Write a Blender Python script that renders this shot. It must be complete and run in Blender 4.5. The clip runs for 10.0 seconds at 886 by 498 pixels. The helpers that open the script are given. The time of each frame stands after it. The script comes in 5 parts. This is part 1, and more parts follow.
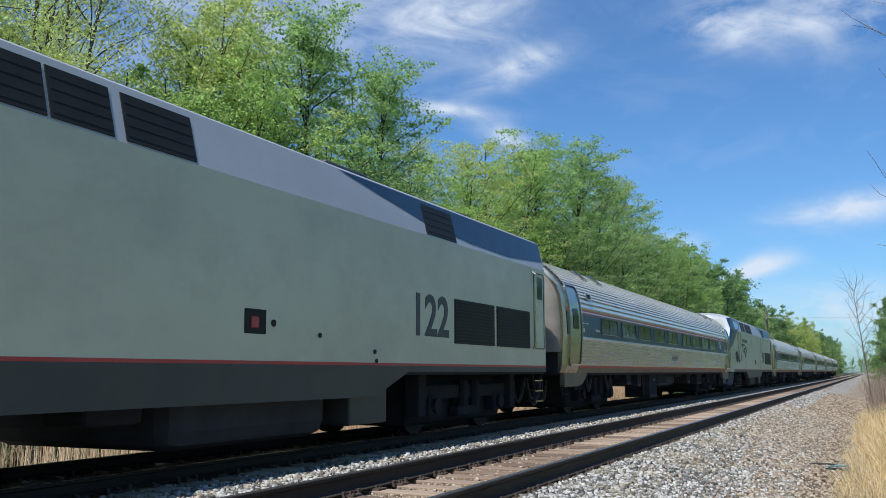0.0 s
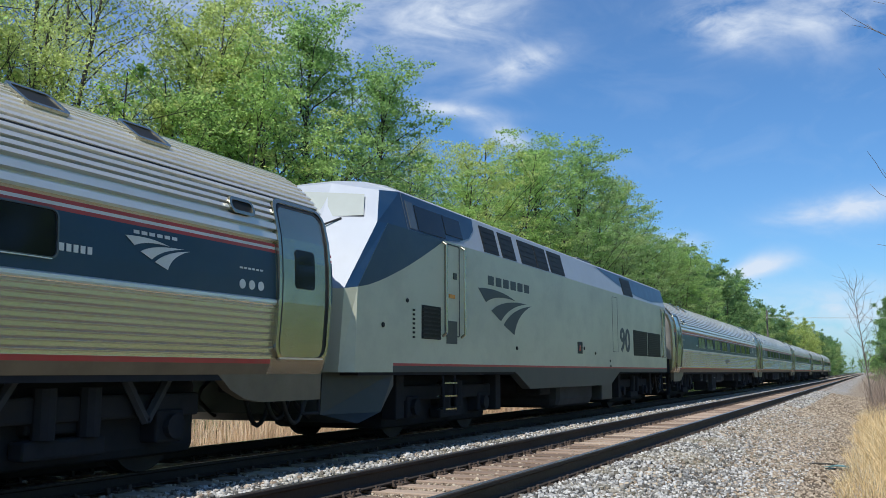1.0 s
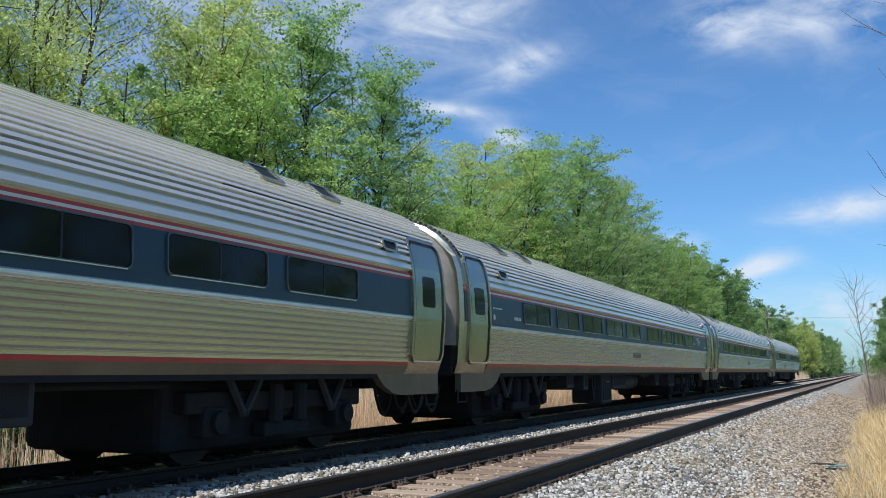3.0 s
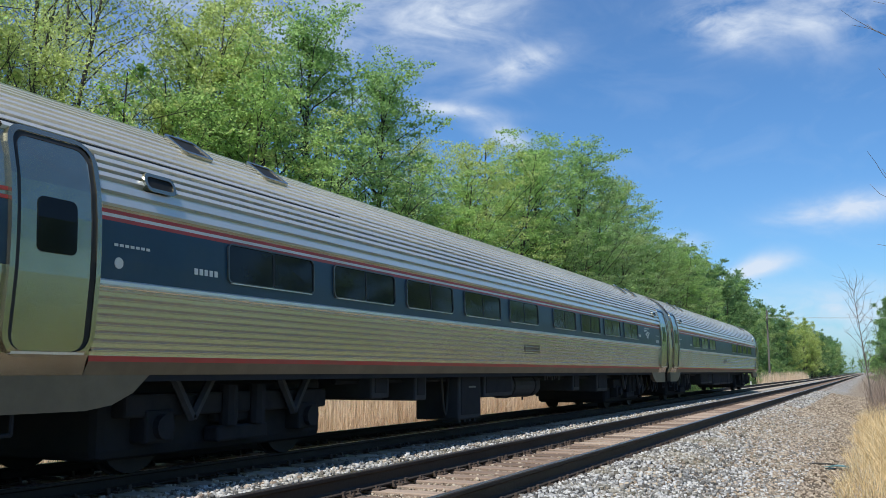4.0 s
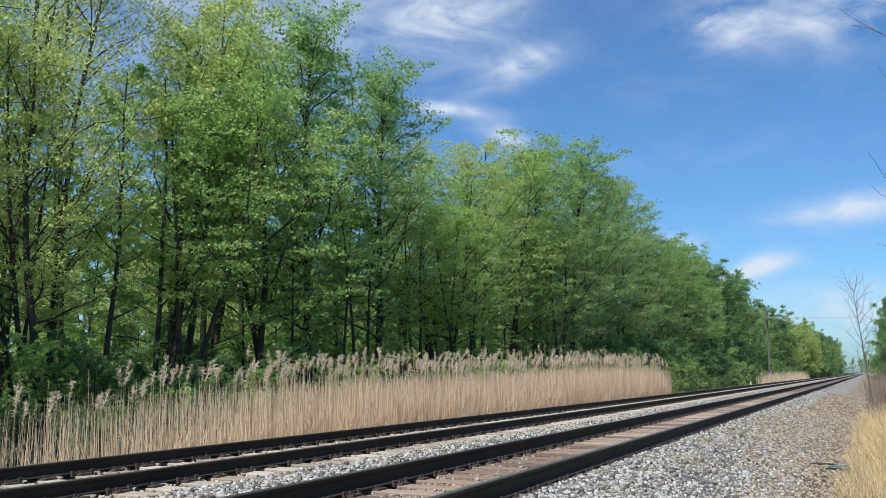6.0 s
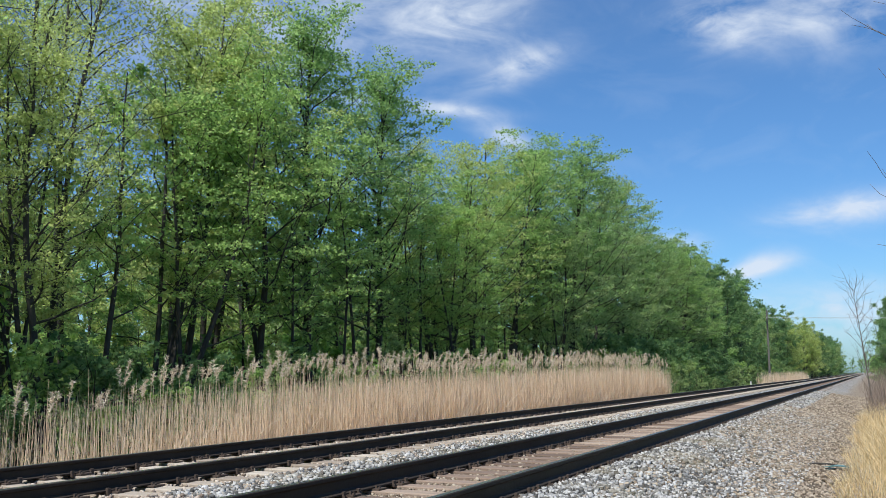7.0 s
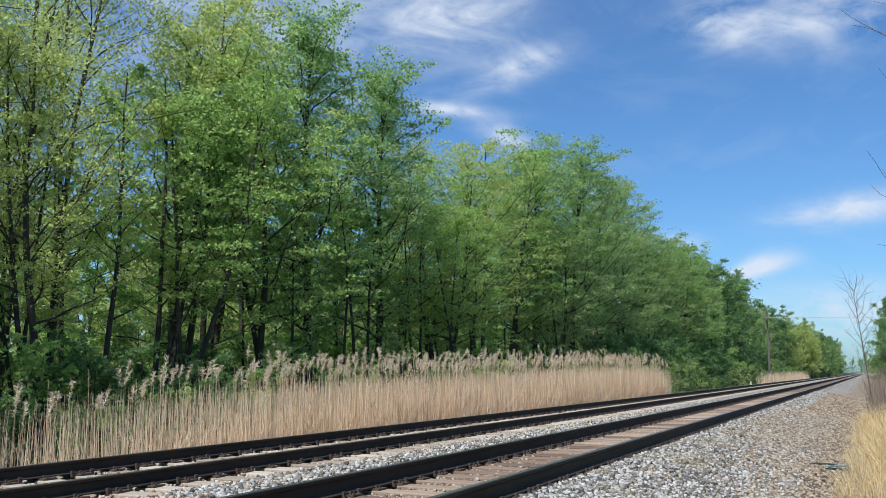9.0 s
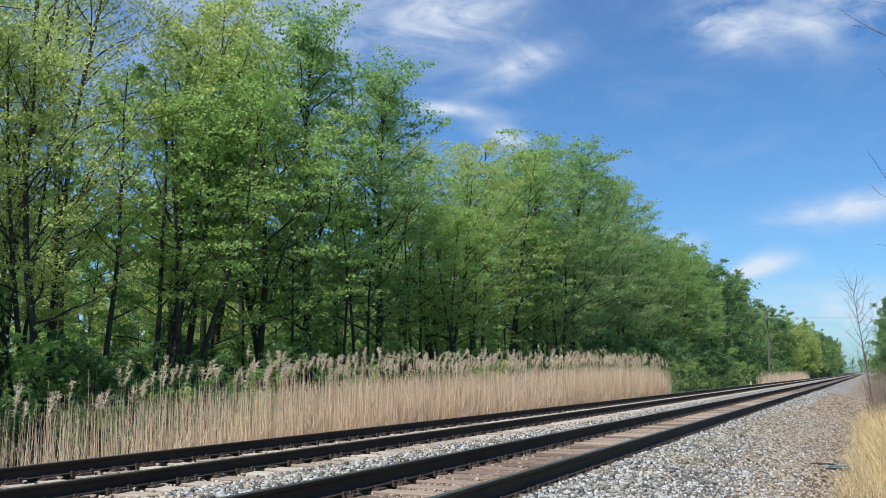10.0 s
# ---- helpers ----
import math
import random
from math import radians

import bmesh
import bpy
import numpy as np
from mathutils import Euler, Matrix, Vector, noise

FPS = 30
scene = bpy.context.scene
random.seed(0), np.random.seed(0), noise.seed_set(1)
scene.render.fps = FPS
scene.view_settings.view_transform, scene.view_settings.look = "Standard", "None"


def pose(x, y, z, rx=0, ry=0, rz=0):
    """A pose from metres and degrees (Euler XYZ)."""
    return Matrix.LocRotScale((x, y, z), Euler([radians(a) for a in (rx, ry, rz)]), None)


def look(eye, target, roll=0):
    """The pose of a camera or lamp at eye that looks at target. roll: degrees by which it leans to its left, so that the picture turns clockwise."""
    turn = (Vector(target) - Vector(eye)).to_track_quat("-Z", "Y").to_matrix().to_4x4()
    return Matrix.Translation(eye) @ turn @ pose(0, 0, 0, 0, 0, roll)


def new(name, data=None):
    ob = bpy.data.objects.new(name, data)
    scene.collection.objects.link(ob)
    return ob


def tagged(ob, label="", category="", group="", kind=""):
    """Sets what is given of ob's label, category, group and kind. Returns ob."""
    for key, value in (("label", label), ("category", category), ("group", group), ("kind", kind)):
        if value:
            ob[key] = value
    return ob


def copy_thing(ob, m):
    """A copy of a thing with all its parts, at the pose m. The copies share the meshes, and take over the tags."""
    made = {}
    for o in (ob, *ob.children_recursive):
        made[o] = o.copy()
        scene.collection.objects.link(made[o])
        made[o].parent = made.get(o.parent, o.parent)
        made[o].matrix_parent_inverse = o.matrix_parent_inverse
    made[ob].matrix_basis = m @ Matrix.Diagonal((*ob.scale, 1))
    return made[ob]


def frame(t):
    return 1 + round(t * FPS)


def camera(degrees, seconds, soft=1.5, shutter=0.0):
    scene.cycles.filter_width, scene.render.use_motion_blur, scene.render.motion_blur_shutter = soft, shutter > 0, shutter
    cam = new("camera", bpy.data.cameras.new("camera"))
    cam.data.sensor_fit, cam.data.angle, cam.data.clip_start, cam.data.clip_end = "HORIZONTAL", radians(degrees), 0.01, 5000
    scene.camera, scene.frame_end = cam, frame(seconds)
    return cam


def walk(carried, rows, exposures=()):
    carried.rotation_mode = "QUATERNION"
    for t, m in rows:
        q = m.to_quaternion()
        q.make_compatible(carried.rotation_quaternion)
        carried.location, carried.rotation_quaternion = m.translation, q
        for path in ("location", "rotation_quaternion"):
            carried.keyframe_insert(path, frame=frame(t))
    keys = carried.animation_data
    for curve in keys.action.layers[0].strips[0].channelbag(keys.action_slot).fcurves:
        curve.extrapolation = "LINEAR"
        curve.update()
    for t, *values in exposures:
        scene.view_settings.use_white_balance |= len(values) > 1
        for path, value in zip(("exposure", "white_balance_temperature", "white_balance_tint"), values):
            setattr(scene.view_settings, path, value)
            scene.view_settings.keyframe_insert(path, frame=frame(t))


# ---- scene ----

cam = camera(51.68, 10.0, soft=0.6)
EYE = (0.0, 0.0, 0.981)
VIEW = look(EYE, (-4.17198, 8.98970, 2.31472), -0.085)
walk(cam, [(0.0, VIEW), (10.0, VIEW)], exposures=[(0.0, 0.15, 6050, 9), (10.0, 0.15, 6050, 9)])

NEAR_TRACK, FAR_TRACK = -3.961, -7.495      # track centres; rail tops lie at z = 0
TRAIN_START, TRAIN_SPEED = -2.25, -34.87    # place of the leading coupler and metres per second

# ---------------------------------------------------------------- light
SUN_WAY = Vector((-0.04, -0.53, 0.848)).normalized()
elev = math.asin(SUN_WAY.z)
azim = math.atan2(SUN_WAY.x, SUN_WAY.y)
sun = new("sun", bpy.data.lights.new("sun", "SUN"))
sun.data.energy, sun.data.angle, sun.data.color = 5.0, radians(0.53), (1.0, 0.95, 0.87)
sun.matrix_world = look(SUN_WAY * 50, (0, 0, 0))


def make_world():
    w = bpy.data.worlds.new("sky")
    scene.world = w
    w.use_nodes = True
    nt = w.node_tree
    nt.nodes.clear()
    N, L = nt.nodes.new, nt.links.new
    sky = N("ShaderNodeTexSky")
    sky.sky_type, sky.sun_disc = "NISHITA", False
    sky.sun_elevation, sky.sun_rotation = elev, azim
    sky.air_density, sky.dust_density, sky.ozone_density = 1.0, 0.6, 2.5
    tc = N("ShaderNodeTexCoord")

    def m(op, a, b=None, clamp=False):
        n = N("ShaderNodeMath")
        n.operation, n.use_clamp = op, clamp
        for i, v in enumerate((a, b)):
            if v is None:
                continue
            if isinstance(v, (int, float)):
                n.inputs[i].default_value = v
            else:
                L(v, n.inputs[i])
        return n.outputs[0]

    def dot(v):
        n = N("ShaderNodeVectorMath")
        n.operation = "DOT_PRODUCT"
        L(tc.outputs["Generated"], n.inputs[0])
        n.inputs[1].default_value = v
        return n.outputs["Value"]

    def wisps(scale, stretch, turn, detail, rough, distort):
        mp = N("ShaderNodeMapping")
        mp.inputs["Rotation"].default_value = (0, radians(turn), 0)
        mp.inputs["Scale"].default_value = stretch
        L(tc.outputs["Generated"], mp.inputs["Vector"])
        t = N("ShaderNodeTexNoise")
        t.inputs["Scale"].default_value, t.inputs["Detail"].default_value = scale, detail
        t.inputs["Roughness"].default_value, t.inputs["Distortion"].default_value = rough, distort
        L(mp.outputs[0], t.inputs["Vector"])
        return t.outputs["Fac"]

    wisp = wisps(9.0, (1.0, 1.0, 2.2), -14, 8, 0.55, 0.9)
    fine = wisps(30.0, (1.0, 1.0, 2.0), -20, 6, 0.6, 0.6)
    total = None
    # direction, half width and half height, lean, strength
    clouds = [((-0.3167, 0.891, 0.3253), 0.045, 0.016, 20, 1.0), ((-0.382, 0.844, 0.376), 0.085, 0.045, 8, 0.75),
              ((-0.125, 0.928, 0.351), 0.035, 0.018, -18, 0.9), ((-0.02, 0.941, 0.35), 0.11, 0.032, -6, 0.8),
              ((-0.0073, 0.987, 0.1608), 0.062, 0.014, 4, 1.15), ((-0.104, 0.9885, 0.107), 0.035, 0.010, 12, 1.0),
              ((-0.03, 0.9969, 0.058), 0.11, 0.026, 0, 1.0), ((-0.417, 0.8635, 0.2836), 0.07, 0.007, -5, 0.7),
              ((-0.50, 0.787, 0.37), 0.06, 0.05, 25, 0.6), ((-0.34, 0.90, 0.25), 0.05, 0.012, -30, 0.7),
              ((-0.185, 0.976, 0.135), 0.03, 0.010, 0, 0.8), ((-0.62, 0.70, 0.36), 0.12, 0.1, 25, 0.55)]
    for c, wa, wb, lean, power in clouds:
        c = Vector(c).normalized()
        side = Vector((c.y, -c.x, 0)).normalized()
        up = side.cross(c)
        s, co = math.sin(radians(lean)), math.cos(radians(lean))
        ua, ub = (side * co + up * s) / wa, (up * co - side * s) / wb
        a, b = m("SUBTRACT", dot(ua), ua.dot(c)), m("SUBTRACT", dot(ub), ub.dot(c))
        r = m("ADD", m("MULTIPLY", a, a), m("MULTIPLY", b, b))
        near = m("GREATER_THAN", dot(c), 0.5)
        blob = m("MULTIPLY", m("MULTIPLY", m("POWER", 2.718, m("MULTIPLY", r, -1.0)), near), power)
        total = blob if total is None else m("ADD", total, blob)
    edge = m("ADD", m("MULTIPLY", m("SUBTRACT", wisp, 0.47), 3.2), m("MULTIPLY", m("SUBTRACT", fine, 0.5), 1.3))
    body = m("MULTIPLY", total, m("ADD", edge, 0.62), clamp=True)
    veil = m("MULTIPLY", m("SUBTRACT", wisp, 0.52, clamp=True), 0.35)
    fac = m("ADD", m("MULTIPLY", body, 0.85), veil, clamp=True)
    mix = N("ShaderNodeMix")
    mix.data_type = "RGBA"
    L(fac, mix.inputs["Factor"])
    tint = N("ShaderNodeMix")
    tint.data_type, tint.blend_type = "RGBA", "MULTIPLY"
    tint.inputs["Factor"].default_value = 1.0
    tint.inputs["B"].default_value = SKY_TINT
    L(sky.outputs[0], tint.inputs["A"])
    L(tint.outputs["Result"], mix.inputs["A"])
    mix.inputs["B"].default_value = CLOUD
    bg = N("ShaderNodeBackground")
    bg.inputs["Strength"].default_value = SKY_STRENGTH
    L(mix.outputs["Result"], bg.inputs["Color"])
    out = N("ShaderNodeOutputWorld")
    L(bg.outputs[0], out.inputs["Surface"])


SKY_STRENGTH, SKY_TINT, CLOUD = 0.10, (0.66, 0.95, 1.20, 1.0), (6.8, 7.2, 7.8, 1.0)
make_world()


# ---------------------------------------------------------------- materials
def ramp_node(nt, fac, stops):
    r = nt.nodes.new("ShaderNodeValToRGB")
    el = r.color_ramp.elements
    while len(el) < len(stops):
        el.new(0.5)
    for e, (at, col) in zip(el, stops):
        e.position, e.color = at, (*col, 1)
    nt.links.new(fac, r.inputs[0])
    return r.outputs[0]


def noise_node(nt, scale, detail=5, rough=0.6, stretch=None, coords="Object"):
    tc = nt.nodes.new("ShaderNodeTexCoord")
    v = tc.outputs[coords]
    if stretch:
        mp = nt.nodes.new("ShaderNodeMapping")
        mp.inputs["Scale"].default_value = stretch
        nt.links.new(v, mp.inputs["Vector"])
        v = mp.outputs[0]
    t = nt.nodes.new("ShaderNodeTexNoise")
    t.inputs["Scale"].default_value, t.inputs["Detail"].default_value, t.inputs["Roughness"].default_value = scale, detail, rough
    nt.links.new(v, t.inputs["Vector"])
    return t.outputs["Fac"]


def material(name, stops, scale=6.0, rough=0.6, metal=0.0, bump=0.0, bump_scale=60.0, stretch=None, vary=None, grime=None,
             translucent=0.0, coords="Object", rough_vary=0.0, spec=0.5):
    """stops: colours over a large noise; vary: 'island' or 'object' adds a change from piece to piece; grime: colour, amount, scale."""
    mat = bpy.data.materials.new(name)
    mat.use_nodes = True
    nt = mat.node_tree
    b = nt.nodes["Principled BSDF"]
    N, L = nt.nodes.new, nt.links.new
    fac = noise_node(nt, scale, 6, 0.62, stretch, coords)
    if vary:
        src = N("ShaderNodeNewGeometry").outputs["Random Per Island"] if vary == "island" else N("ShaderNodeObjectInfo").outputs["Random"]
        mx = N("ShaderNodeMix")
        mx.inputs["Factor"].default_value = 0.6
        L(fac, mx.inputs["A"]), L(src, mx.inputs["B"])
        fac = mx.outputs["Result"]
    n = len(stops)
    col = ramp_node(nt, fac, [(0.25 + 0.5 * i / max(1, n - 1), c) for i, c in enumerate(stops)])
    if grime:
        g, amount, gs = grime
        gf = noise_node(nt, gs, 8, 0.7, stretch, coords)
        mr = N("ShaderNodeMapRange")
        mr.inputs["From Min"].default_value, mr.inputs["From Max"].default_value = 0.45, 0.75
        mr.inputs["To Max"].default_value = amount
        L(gf, mr.inputs["Value"])
        mx = N("ShaderNodeMix")
        mx.data_type = "RGBA"
        L(mr.outputs[0], mx.inputs["Factor"]), L(col, mx.inputs["A"])
        mx.inputs["B"].default_value = (*g, 1)
        col = mx.outputs["Result"]
    L(col, b.inputs["Base Color"])
    b.inputs["Roughness"].default_value, b.inputs["Metallic"].default_value = rough, metal
    b.inputs["Specular IOR Level"].default_value = spec
    if rough_vary:
        mr = N("ShaderNodeMapRange")
        mr.inputs["To Min"].default_value, mr.inputs["To Max"].default_value = rough - rough_vary, rough + rough_vary
        L(noise_node(nt, scale * 3, 5, 0.6, stretch, coords), mr.inputs["Value"])
        L(mr.outputs[0], b.inputs["Roughness"])
    if bump:
        bp = N("ShaderNodeBump")
        bp.inputs["Strength"].default_value, bp.inputs["Distance"].default_value = bump, 0.02
        L(noise_node(nt, bump_scale, 4, 0.6, None, coords), bp.inputs["Height"])
        L(bp.outputs[0], b.inputs["Normal"])
    if translucent:
        tr = N("ShaderNodeBsdfTranslucent")
        L(col, tr.inputs["Color"])
        mx = N("ShaderNodeMixShader")
        mx.inputs[0].default_value = translucent
        L(b.outputs[0], mx.inputs[1]), L(tr.outputs[0], mx.inputs[2])
        L(mx.outputs[0], nt.nodes["Material Output"].inputs["Surface"])
    return mat


M = {}
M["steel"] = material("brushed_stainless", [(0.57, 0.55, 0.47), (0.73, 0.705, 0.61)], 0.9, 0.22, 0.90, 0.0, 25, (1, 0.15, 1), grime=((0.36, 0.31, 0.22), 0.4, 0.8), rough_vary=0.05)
# Rougher weathered roof; its lighter, warmer tone puts sunlight into the colour.
M["roof_steel"] = material("sunlit_roof_steel", [(0.71, 0.68, 0.605), (0.85, 0.82, 0.735)], 0.9, 0.33, 0.62, 0.0, 25, (1, 0.15, 1), grime=((0.42, 0.39, 0.33), 0.4, 0.8), rough_vary=0.05)
M["steel_plain"] = material("dull_stainless", [(0.36, 0.345, 0.265), (0.47, 0.45, 0.35)], 1.5, 0.22, 0.92, 0.03, 25, (3, 0.6, 0.6), grime=((0.24, 0.21, 0.15), 0.5, 1.7), rough_vary=0.07)
M["skirt_steel"] = material("grimy_steel", [(0.13, 0.105, 0.07), (0.20, 0.165, 0.115)], 1.4, 0.5, 0.25, 0.03, 25, None, grime=((0.10, 0.08, 0.055), 0.7, 1.2))
M["trim"] = material("bright_trim", [(0.70, 0.70, 0.68), (0.82, 0.82, 0.80)], 3, 0.3, 0.5)
M["blue"] = material("dark_blue_paint", [(0.009, 0.036, 0.068), (0.014, 0.05, 0.09)], 2.0, 0.38, 0.0, grime=((0.06, 0.075, 0.08), 0.35, 1.5), rough_vary=0.08)
M["red"] = material("red_stripe_paint", [(0.42, 0.035, 0.03), (0.50, 0.06, 0.05)], 3.0, 0.45, grime=((0.2, 0.1, 0.08), 0.5, 2.0))
M["white"] = material("white_paint", [(0.66, 0.66, 0.62), (0.78, 0.78, 0.75)], 3.0, 0.45, grime=((0.4, 0.38, 0.33), 0.4, 2.0))
M["loco_grey"] = material("silver_grey_paint", [(0.52, 0.515, 0.39), (0.60, 0.595, 0.455)], 0.8, 0.38, 0.1, 0.01, 15, (1, 0.5, 0.7), grime=((0.25, 0.24, 0.20), 0.4, 1.2), rough_vary=0.06)
M["loco_silver"] = material("pale_silver_paint", [(0.36, 0.375, 0.40), (0.43, 0.445, 0.47)], 0.8, 0.42, 0.2, grime=((0.35, 0.35, 0.34), 0.4, 1.5), rough_vary=0.06)
M["loco_blue"] = material("blue_nose_paint", [(0.007, 0.026, 0.062), (0.011, 0.037, 0.085)], 1.2, 0.36, 0.0, grime=((0.05, 0.08, 0.11), 0.35, 1.5), rough_vary=0.06)
M["loco_dark"] = material("dark_grey_paint", [(0.038, 0.042, 0.040), (0.058, 0.062, 0.057)], 1.0, 0.5, 0.0, grime=((0.08, 0.073, 0.058), 0.45, 1.5))
M["mark"] = material("slate_lettering", [(0.035, 0.045, 0.05), (0.05, 0.06, 0.065)], 3.0, 0.5)
M["under"] = material("sooty_underframe", [(0.020, 0.022, 0.027), (0.040, 0.041, 0.045)], 3.0, 0.85, 0.0, 0.2, 20, grime=((0.018, 0.016, 0.014), 0.4, 3.0), spec=0.08)
M["box"] = material("underfloor_box_paint", [(0.032, 0.035, 0.042), (0.056, 0.058, 0.064)], 2.0, 0.7, 0.0, grime=((0.03, 0.027, 0.022), 0.4, 2.5), spec=0.15)
M["wheel"] = material("worn_wheel_steel", [(0.024, 0.021, 0.019), (0.042, 0.037, 0.033)], 4.0, 0.65, 0.0, spec=0.15)
M["rubber"] = material("black_rubber", [(0.012, 0.012, 0.012), (0.022, 0.022, 0.022)], 5.0, 0.6)
M["louvre"] = material("black_louvre", [(0.012, 0.013, 0.012), (0.022, 0.022, 0.02)], 5.0, 0.55, spec=0.2)
M["slat"] = material("black_slat", [(0.018, 0.019, 0.018), (0.032, 0.032, 0.03)], 5.0, 0.55, spec=0.25)
M["canvas"] = material("grey_diaphragm", [(0.17, 0.153, 0.132), (0.26, 0.236, 0.205)], 2.5, 0.7, 0.0, 0.05, 20, grime=((0.09, 0.08, 0.07), 0.6, 1.6))
M["lens_red"] = material("red_lens", [(0.30, 0.02, 0.02), (0.40, 0.03, 0.03)], 5.0, 0.2)
M["lens_clear"] = material("pale_lens", [(0.6, 0.6, 0.55), (0.7, 0.7, 0.65)], 5.0, 0.15)
M["window"] = material("tinted_window", [(0.008, 0.010, 0.010), (0.014, 0.016, 0.016)], 2.0, 0.08, spec=0.2)
M["window_frame"] = material("thin_window_frame", [(0.10, 0.11, 0.11), (0.16, 0.17, 0.17)], 3.0, 0.4, 0.6)
# Pale base colour carries the sky mirrored in the glass.
M["windshield"] = material("sky_toned_windshield", [(0.55, 0.55, 0.45), (0.62, 0.62, 0.52)], 2.0, 0.08, 0.4)
M["rail"] = material("rusty_rail_side", [(0.024, 0.019, 0.016), (0.05, 0.039, 0.031)], 5.0, 0.7, 0.0, 0.25, 30, (1, 0.3, 1), grime=((0.055, 0.038, 0.028), 0.35, 4.0), spec=0.2)
M["rail_top"] = material("polished_rail_head", [(0.42, 0.41, 0.39), (0.55, 0.54, 0.52)], 4.0, 0.28, 0.95, 0.02, 30, (6, 0.2, 1))
M["plate"] = material("rusty_tie_plate", [(0.05, 0.036, 0.027), (0.11, 0.075, 0.054)], 8.0, 0.75, 0.1, 0.3, 60)
M["tie"] = material("weathered_tie_wood", [(0.15, 0.10, 0.068), (0.26, 0.183, 0.13), (0.38, 0.285, 0.21)], 2.5, 0.88, 0.0, 0.6, 30, (0.25, 3, 3), vary="object", grime=((0.08, 0.056, 0.043), 0.7, 3.0))
M["tie_dusty"] = material("sun_bleached_tie_wood", [(0.30, 0.24, 0.18), (0.42, 0.35, 0.27), (0.50, 0.43, 0.34)], 2.5, 0.85, 0.0, 0.5, 30, (0.25, 3, 3), vary="object", grime=((0.16, 0.12, 0.09), 0.6, 3.0))
M["stone"] = material("granite_ballast", [(0.06, 0.056, 0.049), (0.25, 0.238, 0.218), (0.53, 0.51, 0.475)], 14.0, 0.85, 0.0, 0.3, 120, vary="island", grime=((0.32, 0.265, 0.16), 0.75, 0.6))
M["stone_brown"] = material("rust_stained_ballast", [(0.10, 0.073, 0.047), (0.27, 0.205, 0.14), (0.44, 0.36, 0.26)], 14.0, 0.85, 0.0, 0.3, 120, vary="island", grime=((0.36, 0.33, 0.28), 0.2, 0.7))
M["stone_tan"] = material("dusty_tan_ballast", [(0.18, 0.13, 0.09), (0.38, 0.30, 0.22), (0.55, 0.46, 0.36)], 14.0, 0.9, 0.0, 0.3, 120, vary="island", grime=((0.30, 0.28, 0.26), 0.5, 0.7))
M["bark"] = material("grey_brown_bark", [(0.022, 0.019, 0.015), (0.045, 0.039, 0.031), (0.08, 0.07, 0.058)], 3.0, 0.9, 0.0, 0.6, 14, (2.5, 2.5, 0.4))
M["orange"] = material("orange_label", [(0.6, 0.25, 0.04), (0.7, 0.3, 0.05)], 5.0, 0.5)
M["twig"] = material("bare_twig_bark", [(0.10, 0.08, 0.065), (0.19, 0.155, 0.13)], 4.0, 0.85)
M["leaf"] = material("maple_leaf", [(0.25, 0.39, 0.115), (0.39, 0.55, 0.165), (0.52, 0.68, 0.23)], 0.45, 0.5, vary="island", translucent=0.70, spec=0.2)
M["leaf_young"] = material("young_yellow_leaf", [(0.35, 0.42, 0.12), (0.49, 0.57, 0.18), (0.62, 0.69, 0.26)], 0.45, 0.5, vary="island", translucent=0.66, spec=0.2)
M["leaf_deep"] = material("deep_green_leaf", [(0.21, 0.34, 0.11), (0.32, 0.47, 0.155), (0.43, 0.59, 0.22)], 0.45, 0.5, vary="island", translucent=0.70, spec=0.2)
M["leaf_pale"] = material("grey_green_leaf", [(0.27, 0.37, 0.14), (0.38, 0.49, 0.19), (0.49, 0.59, 0.25)], 0.45, 0.5, vary="island", translucent=0.70, spec=0.2)
# Darker copy of the leaf green: shade under the crowns put into colour.
M["leaf_shade"] = material("shade_toned_leaf", [(0.12, 0.215, 0.08), (0.19, 0.31, 0.115), (0.27, 0.40, 0.16)], 0.45, 0.5, vary="island", translucent=0.6, spec=0.2)
M["reed"] = material("dry_reed_straw", [(0.54, 0.385, 0.245), (0.77, 0.585, 0.40), (0.90, 0.745, 0.55)], 1.2, 0.75, vary="island", translucent=0.35)
M["plume"] = material("reed_plume", [(0.50, 0.39, 0.27), (0.72, 0.60, 0.44), (0.86, 0.76, 0.60)], 3.0, 0.9, vary="island", translucent=0.35)
M["dry_grass"] = material("dry_grass_blade", [(0.55, 0.37, 0.165), (0.78, 0.57, 0.28), (0.90, 0.73, 0.43)], 1.5, 0.75, vary="island", translucent=0.3)
M["brush"] = material("dead_brush_stem", [(0.14, 0.10, 0.075), (0.25, 0.18, 0.14), (0.34, 0.26, 0.20)], 2.0, 0.85, vary="island")
M["pole"] = material("weathered_pole_wood", [(0.10, 0.09, 0.075), (0.17, 0.155, 0.135)], 2.0, 0.85, 0.0, 0.3, 20, (3, 3, 0.3))
M["wire"] = material("aluminium_wire", [(0.5, 0.52, 0.5), (0.6, 0.62, 0.6)], 2.0, 0.5, 0.5)
M["post"] = material("white_post_paint", [(0.62, 0.60, 0.54), (0.75, 0.73, 0.68)], 6.0, 0.6)
M["teal"] = material("teal_plastic", [(0.02, 0.13, 0.13), (0.05, 0.22, 0.21)], 8.0, 0.4, grime=((0.3, 0.25, 0.18), 0.5, 8))


